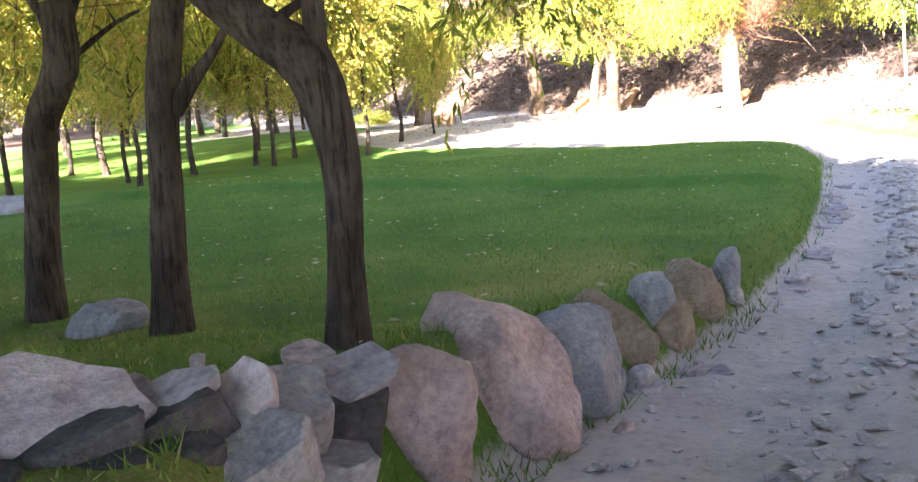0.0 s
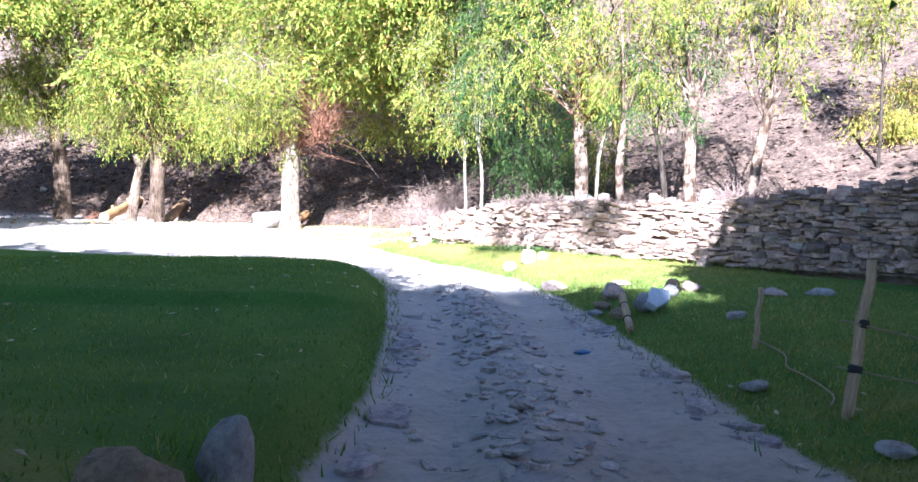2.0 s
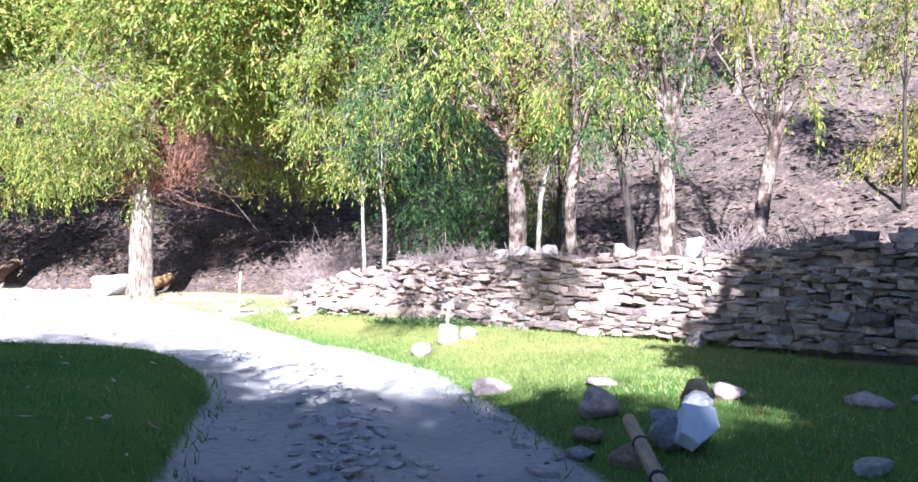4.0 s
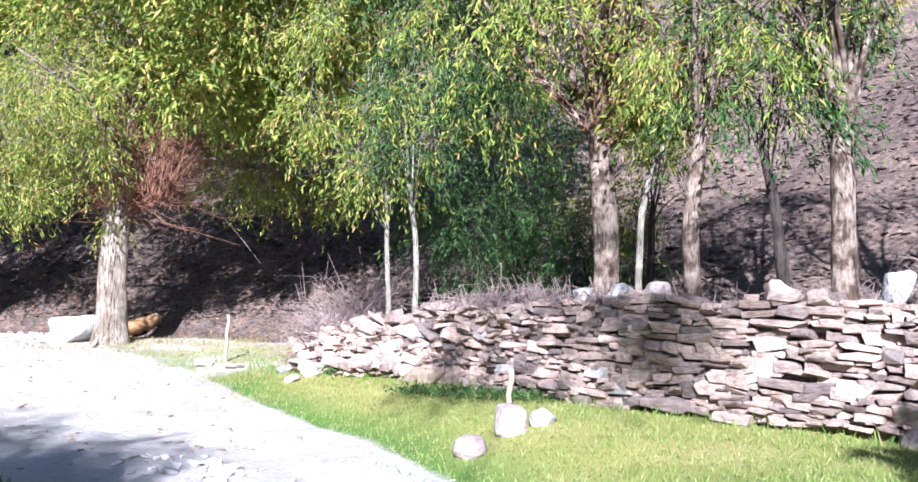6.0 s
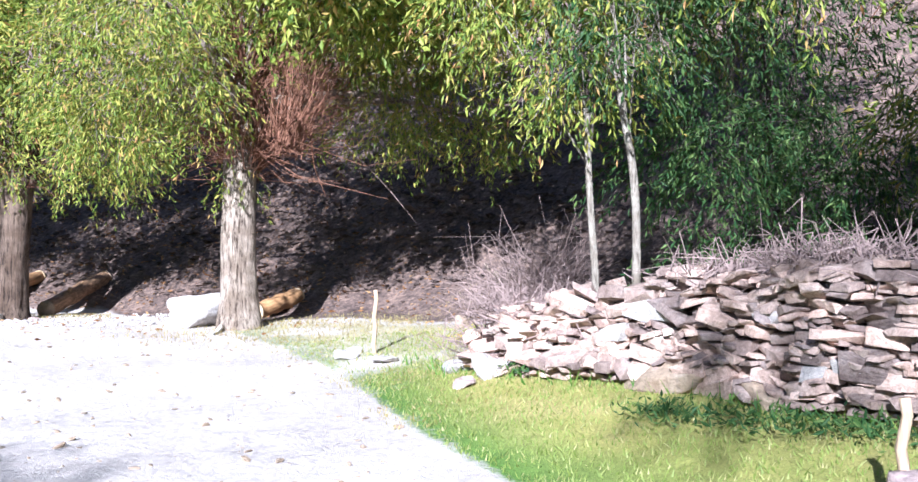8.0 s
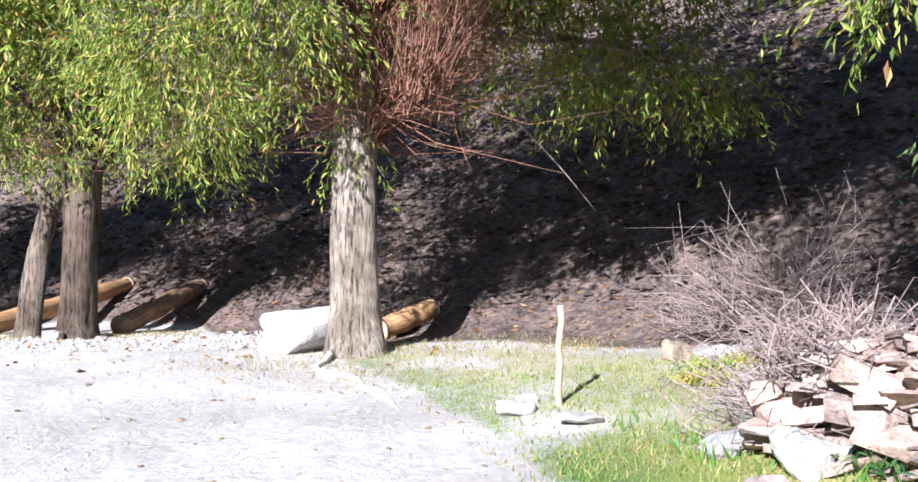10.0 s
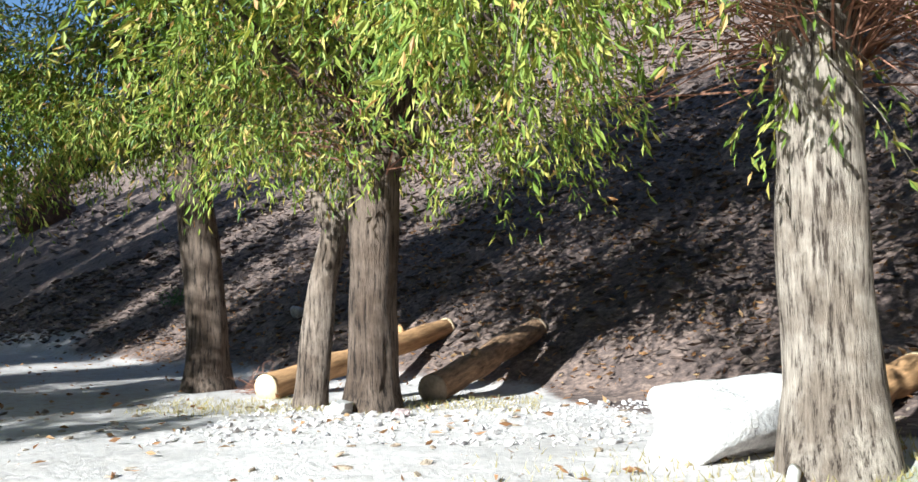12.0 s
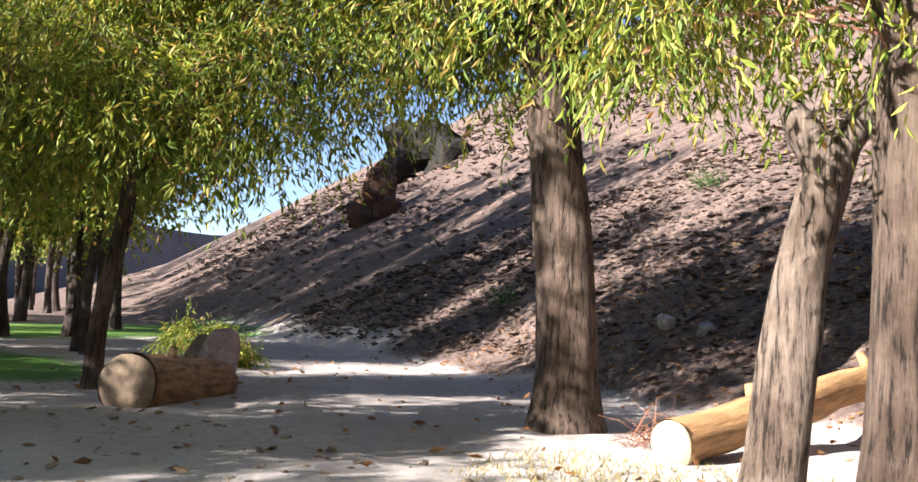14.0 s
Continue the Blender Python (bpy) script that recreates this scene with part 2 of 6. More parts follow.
M_SACK = plain_mat("pale_blue_sack", (0.58, 0.61, 0.66), 0.95, 0.12, 12, 0.01)
M_LITTER = plain_mat("fallen_leaf_pale", (0.5, 0.44, 0.3), 0.8, 0.3, 30)
M_BLUE_RAG = plain_mat("blue_plastic", (0.05, 0.16, 0.34), 0.5, 0.2, 12)
# The distance haze and shade are painted in as a dark blue base.
M_MOUNTAIN_HAZE = plain_mat("far_mountain_haze", (0.1, 0.12, 0.18), 0.95, 0.2, 0.03)
M_LOG_OLD = plain_mat("log_end_old", (0.26, 0.19, 0.13), 0.85, 0.35, 7.0, 0.02)
M_ROOT = plain_mat("root_bleached", (0.66, 0.62, 0.56), 0.8, 0.15, 9.0, 0.01)
M_ROCK_RUST = stone_mat("rock_rust_outcrop", [(0.3, (0.03, 0.022, 0.018)), (0.55, (0.1, 0.055, 0.035)), (0.75, (0.2, 0.11, 0.07))], 1.5, 0.2, 0.08)
# Shade on the border's fronts and gaps, put into a darker slab colour.
M_SLAB_SHADE = stone_mat("slab_shade", [(0.3, (0.05, 0.05, 0.055)), (0.55, (0.1, 0.098, 0.1)), (0.75, (0.17, 0.16, 0.16))], 3.0, 0.15)
M_LOG_BROWN = plain_mat("log_bark_brown", (0.25, 0.15, 0.085), 0.85, 0.6, 2.5, 0.04, (7, 7, 1.6))

# ---- shape of the land ----
def along(points, v):
    """Straight interpolation in a table of (key, value)."""
    return float(np.interp(v, [p[0] for p in points], [p[1] for p in points]))


def step(a, b, v):
    t = min(1.0, max(0.0, (v - a) / (b - a)))
    return t * t * (3 - 2 * t)


LAWN_EDGE = [(-8, -3.4), (0, -1.6), (4, -0.6), (6.5, 0.6), (8, 1.7), (9.8, 3.0), (12.7, 4.66), (16.6, 6.4), (21.5, 8.3), (23.4, 8.8), (24.6, 8.6), (26, 7.6), (27.5, 5.9), (30, 3.5), (32, 1.2), (34, -2.2), (38, -4.8), (43, -5.6), (48, -6.5)]
VERGE_EDGE = [(-8, 3.6), (0, 4.6), (5, 5.6), (9.7, 6.8), (11.5, 7.6), (13.2, 8.4), (16.2, 9.6), (20.3, 11.0), (23, 11.9), (26.5, 12.3), (29.7, 12.0), (34, 12.0), (36.6, 11.6), (39, 11.0), (41, 12.0)]
LAWN_BANK = [(-14, 25), (-4, 22), (-2.1, 21), (2.0, 18.1), (3.6, 17.25), (5.9, 16.6), (7.5, 16.2)]
WALL_LINE = [(12.0, 19.3), (16.0, 18.4), (19.6, 17.6), (22.3, 17.0), (25.5, 15.75), (28.8, 15.1), (30.6, 14.4), (32.3, 13.6)]
ROAD_Z = [(-40, 2.6), (-8, 1.9), (0, 1.05), (2.3, 0.62), (4.8, 0.27), (6.3, 0.15), (8, 0.08), (15, 0.05), (18.8, 0.14), (22, 0.12), (28, 0.1), (31, 0.2), (36, 0.35), (40, 0.6), (46, 0.6)]
LAWN_UP = [(-8, 0.5), (3, 0.7), (6, 0.85), (8, 0.6), (10, 0.48), (14, 0.36), (22, 0.3), (26, 0.22), (30, 0.12), (36, 0.05)]
VERGE_UP = [(5, 0.05), (12, 0.25), (20, 0.3), (26, 0.4), (33, 0.3), (40, 0.1)]
WALL_TOP = [(12.0, 3.0), (16.0, 2.75), (19.6, 2.25), (22.3, 2.0), (25.5, 1.92), (28.8, 1.78), (31.0, 1.5), (31.8, 1.25), (32.3, 0.95)]
WALL_FOOT = [(12.0, 0.62), (19.6, 0.66), (25.5, 0.62), (29, 0.6), (32.3, 0.62)]


def turf_at(x, y):
    """How far a spot lies inside the turf: 1 well inside, 0 well outside."""
    lawn = step(-0.15, 0.25, along(LAWN_EDGE, y) - x) * step(48, 45, y) * step(-30, -14, x)
    verge = step(-0.1, 0.35, x - along(VERGE_EDGE, y)) * step(42.5, 38.5, y + 0.5 * (x - 12)) * (1 - step(-0.05, 0.3, x - along(WALL_LINE, y) - max(0, y - 32.3) * 0.35))
    far = max(step(3.2, 1.2, math.hypot((x + 8.5) / 2.2, (y - 46) / 1.3)), 0.8 * step(-11, -16, x) * step(-30, -22, x) * step(40, 46, y) * step(0.3, 0.0, hill_at(x, y)))
    return max(lawn, 0.8 * verge * (1 - 0.35 * step(31, 35, y) - 0.5 * max(0, noise.noise(Vector((x * 0.9, y * 0.9, 2)))) * step(29, 32, y)), far)


def hill_at(x, y):
    s1 = 0.62 * (x - 9.0) + 0.79 * (y - 45.0) - 0.6
    s2 = 0.95 * (x - 19.5) + 0.3 * (y - 24.0) - 1.0
    k = 1.2
    rise = 0.0
    for s, g in ((s1, 0.6), (s2, 0.62)):
        rise = math.sqrt(rise * rise + (g * max(0.0, s + k * 0.5) ** 2 / (abs(s) + k)) ** 2) if s > -k * 0.5 else rise
    rise *= step(330, 150, -0.79 * (x - 9.0) + 0.62 * (y - 45.0))
    return rise * step(170, 60, rise) if rise > 60 else rise


def ground_z(x, y):
    z = along(ROAD_Z, y)
    left, right = along(LAWN_EDGE, y), along(VERGE_EDGE, y)
    if y < 8:
        z += 0.05 * (1 - step(4, 8, y)) * (right - 2.5 - max(min(x, right), left))
    z += along(LAWN_UP, y) * step(-0.1, 0.55, left - x) + 0.012 * max(0, min(12, left - x)) * step(12, 4, y)
    z += along(VERGE_UP, y) * step(0.0, 2.6, x - right)
    back = x - along(WALL_LINE, y)
    if y > 32.3:
        back -= (y - 32.3) * 0.4
    fade = step(33.5, 30.0, y)
    z += (along(WALL_TOP, y) - 0.25 - z) * step(0.08, 0.5, back) * fade
    z += 0.1 * step(0.5, 4.0, back)
    # a low bank across the lawn
    if x < left and 12 < y < 34:
        z += 0.18 * step(-0.14, 0.14, y - along(LAWN_BANK, x) + 0.12 * noise.noise(Vector((x * 0.8, 0, 1)))) * step(33, 22, y) * step(0.1, 1.2, left - x)
    # wheel tracks and the stony hump between them
    if left < x < right and y < 30:
        u = (x - left) / (right - left)
        z += (0.075 * math.exp(-((u - 0.46) / 0.12) ** 2) - 0.05 * math.exp(-((u - 0.25) / 0.09) ** 2) - 0.06 * math.exp(-((u - 0.74) / 0.1) ** 2)) * step(30, 24, y)
        q = Vector((x, y, 0))
        z += (0.25 + 0.75 * math.exp(-((u - 0.44) / 0.17) ** 2)) * step(27, 20, y) * (0.11 * (0.3 - abs(noise.noise(q * 1.6))) + 0.06 * (0.3 - abs(noise.noise(q * 4.1))))
    z -= 0.25 * max(0, min(70, -130 - x)) * step(44, 52, y) * step(-1.5, -7, 0.62 * (x - 9) + 0.79 * (y - 45))
    h = hill_at(x, y)
    z += h
    p = Vector((x, y, 0))
    z += 0.035 * noise.noise(p * 0.7) + 0.02 * noise.noise(p * 2.3)
    if h > 0.05:
        z += min(1, h) * (0.25 * noise.noise(p * 0.22) + 0.1 * noise.noise(p * 0.9))
    return z


def spread(a, b, fine, reach):
    """Even steps between a and b, then ever wider ones out to the reach."""
    mid = list(np.arange(a, b + 1e-6, fine))
    out, s, v = [], fine, b
    while v < b + reach:
        s *= 1.22
        v += s
        out.append(v)
    return [a - (v - b) for v in reversed(out)] + mid + out


def build_ground():
    xs, ys = spread(-12, 24, 0.2, 700), spread(-4, 58, 0.2, 900)
    xs = sorted(set(np.round(xs, 4)) | set(np.round(np.arange(-1.9, 12, 0.2), 4)))
    ys = sorted(set(np.round(ys, 4)) | set(np.round(np.arange(5.1, 22, 0.2), 4)))
    nx, ny = len(xs), len(ys)
    verts = [(x, y, ground_z(x, y)) for y in ys for x in xs]
    faces = [(j * nx + i, j * nx + i + 1, (j + 1) * nx + i + 1, (j + 1) * nx + i) for j in range(ny - 1) for i in range(nx - 1)]
    me = bpy.data.meshes.new("ground")
    me.from_pydata(verts, [], faces)
    me.polygons.foreach_set("use_smooth", [True] * len(faces))
    turf = me.attributes.new("turf", "FLOAT", "POINT")
    scree = me.attributes.new("scree", "FLOAT", "POINT")
    turf.data.foreach_set("value", [turf_at(x, y) for x, y, z in verts])
    # The 0.42 term is no scree: it paints the grove's shade in patches.
    scree.data.foreach_set("value", [max(step(0.15, 1.2, hill_at(x, y)), step(-1.9, -0.5, 0.62 * (x - 9) + 0.79 * (y - 45) - 1.6 * step(10.5, 8.5, x) + 0.5 * noise.noise(Vector((x * 0.5, y * 0.5, 7)))) * step(-8, -3, x), step(-20, -26, x) * step(36, 42, y), 0.42 * step(6.5, 3, x) * step(39.5, 43, y) * step(-24, -20, x), step(0.1, 0.5, x - along(WALL_LINE, y)) * (0.85 if y < 33 else 0.0)) for x, y, z in verts])
    # The verge part also paints its sunlight; the lawn part is dry patches.
    me.attributes.new("dry", "FLOAT", "POINT").data.foreach_set("value", [max(step(0.0, 1.5, x - along(VERGE_EDGE, y)) * step(17, 24, y), 0.75 * step(14, 7, y) * step(0.0, 0.5, noise.noise(Vector((x * 0.45, y * 0.7, 3))) + 0.15)) for x, y, z in verts])
    me.materials.append(M_GROUND)
    return tagged(new("ground", me), "stony soil with cropped green turf and a scree hillside", "ground", kind="structure")


ground = build_ground()


# ---- builders ----
def part(name, bm, material, parent=None, label="", smooth=True):
    """One bmesh as one mesh object, under its thing where there is one."""
    me = bpy.data.meshes.new(name)
    bm.to_mesh(me)
    bm.free()
    if smooth:
        me.polygons.foreach_set("use_smooth", [True] * len(me.polygons))
    me.materials.append(material)
    ob = new(name, me)
    ob.parent = parent
    if label:
        ob["label"] = label
    return ob


def raw_mesh(name, verts, faces, material, smooth=False):
    me = bpy.data.meshes.new(name)
    verts, faces = np.asarray(verts, np.float32), np.asarray(faces, np.int32)
    n, k = faces.shape
    me.vertices.add(len(verts))
    me.vertices.foreach_set("co", verts.ravel())
    me.loops.add(n * k)
    me.loops.foreach_set("vertex_index", faces.ravel())
    me.polygons.add(n)
    me.polygons.foreach_set("loop_start", np.arange(0, n * k, k, dtype=np.int32))
    me.polygons.foreach_set("loop_total", np.full(n, k, np.int32))
    me.update(calc_edges=True)
    me.materials.append(material)
    me.polygons.foreach_set("use_smooth", [smooth] * n)
    return me


def tube(bm, path, radii, sides=8, seed=0, rough=0.0, cap=True):
    """A limb along a line of points, with ridged, uneven bark where rough is given."""
    rings = []
    n = len(path)
    for i, p in enumerate(path):
        p = Vector(p)
        d = (Vector(path[min(i + 1, n - 1)]) - Vector(path[max(i - 1, 0)])).normalized()
        a = d.cross(Vector((0.3, 1, 0.1))).normalized()
        c = d.cross(a)
        ring = []
        for k in range(sides):
            w = 2 * math.pi * k / sides
            r = radii[i]
            if rough:
                r *= 1 + rough * noise.noise(Vector((math.cos(w) * 1.7 + seed, math.sin(w) * 1.7, p.z * 0.9 + seed))) + 0.6 * rough * noise.noise(Vector((math.cos(w) * 5 + seed, math.sin(w) * 5, p.z * 2)))
            ring.append(bm.verts.new(p + a * (r * math.cos(w)) + c * (r * math.sin(w))))
        rings.append(ring)
    for r0, r1 in zip(rings, rings[1:]):
        for k in range(sides):
            bm.faces.new((r0[k], r0[(k + 1) % sides], r1[(k + 1) % sides], r1[k]))
    if cap:
        bm.faces.new(list(reversed(rings[0])))
        bm.faces.new(rings[-1])


def smooth_line(points, n):
    """A rounded line through some points, at n places (Catmull-Rom)."""
    p = [Vector(q) for q in points]
    p = [p[0] * 2 - p[1]] + p + [p[-1] * 2 - p[-2]]
    out = []
    for j in range(n):
        u = j / (n - 1) * (len(p) - 3)
        i = min(int(u), len(p) - 4)
        t = u - i
        a, b, c, d = p[i : i + 4]
        out.append(0.5 * (2 * b + (c - a) * t + (2 * a - 5 * b + 4 * c - d) * t * t + (3 * b - a - 3 * c + d) * t ** 3))
    return out


def rock_bm(size, seed, level=3, cuts=11, rough=0.075, flat=0.0, boxy=0.5, facets=()):
    """A boulder: a ball cut by random planes into facets, then chipped and worn."""
    rng = random.Random(seed)
    bm = bmesh.new()
    bmesh.ops.create_icosphere(bm, subdivisions=level, radius=1.0)
    planes = []
    for _ in range(cuts):
        n = Vector((rng.gauss(0, 1), rng.gauss(0, 1), rng.gauss(0, 0.9))).normalized()
        planes.append((n, rng.uniform(0.6, 0.88)))
    if flat:
        planes.append((Vector((rng.gauss(0, 0.1), rng.gauss(0, 0.1), 1)).normalized(), 1 - flat))
    planes += [(Vector(n).normalized(), d) for n, d in facets]
    off = Vector((rng.uniform(-50, 50), rng.uniform(-50, 50), rng.uniform(-50, 50)))
    turn = Euler((rng.gauss(0, 0.2), rng.gauss(0, 0.2), rng.uniform(0, 1.5))).to_matrix()
    for v in bm.verts:
        p = turn.inverted() @ v.co
        block = p / (abs(p.x) ** 6 + abs(p.y) ** 6 + abs(p.z) ** 6) ** (1 / 6)
        p = turn @ (p * 1.1 * (1 - boxy) + block * 0.86 * boxy)
        for _ in range(2):
            for n, d in planes:
                e = p.dot(n) - d
                if e > 0:
                    p -= n * e * 0.9
        q = p * 2.2 + off
        p *= 1.08 + rough * 1.6 * noise.noise(p * 1.3 + off) + rough * (0.5 - abs(noise.noise(q))) + rough * 0.5 * noise.noise(p * 6 + off)
        v.co = Vector((p.x * size[0] / 2, p.y * size[1] / 2, p.z * size[2] / 2))
    return bm


def rock(name, x, y, size, seed, material, label, category="rock", group="", sink=0.25, turn=0.0, lean=(0, 0), level=3, z=None, cuts=11, rough=0.075, flat=0.0, boxy=0.5):
    ob = part(name, rock_bm(size, seed, level, cuts, rough, flat, boxy), material)
    base = ground_z(x, y) if z is None else z
    ob.matrix_world = pose(x, y, base + size[2] * (0.5 - sink), lean[0], lean[1], turn)
    return tagged(ob, label, category, group)


def slab_bm(size, seed, corners=8):
    """A broken slab: an uneven outline, chipped rims, slightly hollow faces."""
    rng = random.Random(seed)
    bm = bmesh.new()
    low, high = [], []
    for k in range(corners):
        w = 2 * math.pi * (k + rng.uniform(-0.3, 0.3)) / corners
        r = rng.uniform(0.8, 1.12)
        x, y = math.cos(w) * r, math.sin(w) * r
        high.append(bm.verts.new((x, y, 1 + rng.uniform(-0.25, 0.2))))
        low.append(bm.verts.new((x * rng.uniform(0.8, 1.05), y * rng.uniform(0.8, 1.05), -1 + rng.uniform(-0.2, 0.35))))
    bm.faces.new(high)
    bm.faces.new(list(reversed(low)))
    for k in range(corners):
        j = (k + 1) % corners
        bm.faces.new((low[k], low[j], high[j], high[k]))
    bmesh.ops.scale(bm, vec=(size[0] / 2, size[1] / 2, size[2] / 2), verts=bm.verts)
    bmesh.ops.bevel(bm, geom=bm.edges[:], offset=min(size) * 0.05, segments=1, affect="EDGES")
    bmesh.ops.triangulate(bm, faces=bm.faces[:])
    bmesh.ops.subdivide_edges(bm, edges=bm.edges[:], cuts=2, use_grid_fill=True)
    bmesh.ops.triangulate(bm, faces=bm.faces[:])
    off = Vector((seed * 3.1, seed * 1.7, 0))
    for v in bm.verts:
        p = v.co * 5 + off
        v.co += Vector((noise.noise(p), noise.noise(p + Vector((9, 0, 0))), noise.noise(p + Vector((0, 9, 0))))) * min(0.03, min(size) * 0.14) + v.co * (0.07 * noise.noise(p * 0.6) + 0.03 * noise.noise(p * 2.3))
    return bm


def slab(x, y, z, size, rx, ry, rz, seed, material, label):
    ob = part("slab", slab_bm(size, seed), material, None, "", False)
    ob.matrix_world = pose(x, y, z, rx, ry, rz)
    return tagged(ob, label, "rock", "boulders along the lawn's edge")


LEAF_SHAPE = np.array([(0, 0, 0), (0.16, 0.45, 0.05), (0, 1, -0.06), (-0.16, 0.45, 0.05)])


def leaves_mesh(name, spots, ways, length, width, material, seed, simple=False):
    """Many lance-shaped leaves: at each spot one leaf that points along its way."""
    rng = np.random.default_rng(seed)
    n = len(spots)
    d = ways / np.linalg.norm(ways, axis=1)[:, None]
    side = np.cross(d, rng.normal(size=(n, 3)))
    side /= np.linalg.norm(side, axis=1)[:, None]
    up = np.cross(side, d)
    size = length * rng.uniform(0.65, 1.3, n)
    shape = LEAF_SHAPE * np.array([width / 0.32, 1, 1])
    v = spots[:, None] + size[:, None, None] * (shape[None, :, :1] * side[:, None] + shape[None, :, 1:2] * d[:, None] + shape[None, :, 2:] * up[:, None])
    if simple:
        v = v[:, [1, 2, 3]]
        v[:, 0] += v[:, 0] - v[:, 2]
    k = v.shape[1]
    return raw_mesh(name, v.reshape(-1, 3), np.arange(k * n).reshape(n, k), material)


def crown_spots(blobs, twigs, per, seed, droop, twig=0.7):
    """Leaf places on short hanging twigs, which fill uneven lobes and leave gaps."""
    rng = np.random.default_rng(seed)
    vol = np.array([b[1][0] * b[1][1] * b[1][2] for b in blobs]) ** 0.75
    pick = rng.choice(len(blobs), twigs, p=vol / vol.sum())
    c = np.array([b[0] for b in blobs])[pick]
    r = np.array([b[1] for b in blobs])[pick]
    d = rng.normal(size=(twigs, 3))
    d /= np.linalg.norm(d, axis=1)[:, None]
    rad = rng.uniform(0.25, 1.0, twigs) ** 0.45
    # lumps: twigs gather round random hearts
    hearts = rng.uniform(-1, 1, (max(7, twigs // 42), 3))
    hearts /= np.maximum(1, np.linalg.norm(hearts, axis=1))[:, None]
    near = hearts[rng.integers(0, len(hearts), twigs)]
    q = 0.24 * d * rad[:, None] + 0.8 * near + 0.07 * rng.normal(size=(twigs, 3))
    start = c + r * q
    way = q * np.array([1, 1, 0.5]) + 0.6 * rng.normal(size=(twigs, 3)) + np.array([0, 0, -droop])
    way /= np.linalg.norm(way, axis=1)[:, None]
    t = np.linspace(0.1, 1, per)
    long = twig * rng.uniform(0.6, 1.4, twigs)
    spots = start[:, None] + way[:, None] * (t[None, :, None] * long[:, None, None])
    spots[:, :, 2] -= (droop * 0.35 * (t ** 2)[None] * long[:, None])
    spots += 0.035 * rng.normal(size=spots.shape)
    ways = way[:, None] + 0.6 * rng.normal(size=spots.shape) + np.array([0, 0, -0.85 * droop])
    return spots.reshape(-1, 3), ways.reshape(-1, 3), start, way


def twigs_mesh(name, starts, ends, radius, material, seed, sag=0.1, bend=0.05):
    """Thin three-sided twigs, bent once."""
    rng = np.random.default_rng(seed)
    n = len(starts)
    mid = (starts + ends) / 2 + rng.normal(size=(n, 3)) * bend * np.linalg.norm(ends - starts, axis=1)[:, None] + np.array([0, 0, sag])
    d = ends - starts
    d /= np.maximum(1e-6, np.linalg.norm(d, axis=1))[:, None]
    a = np.cross(d, rng.normal(size=(n, 3)))
    a /= np.linalg.norm(a, axis=1)[:, None]
    b = np.cross(d, a)
    verts = []
    for p, s in ((starts, 1.0), (mid, 0.7), (ends, 0.25)):
        for w in (0, 2.09, 4.19):
            verts.append(p + radius * s * (a * math.cos(w) + b * math.sin(w)))
    v = np.stack(verts, 1)
    f = []
    for r in (0, 3):
        for k in range(3):
            f.append((r + k, r + (k + 1) % 3, r + 3 + (k + 1) % 3, r + 3 + k))
    f = (np.array(f)[None] + 9 * np.arange(n)[:, None, None]).reshape(-1, 4)
    return raw_mesh(name, v.reshape(-1, 3), f, material)


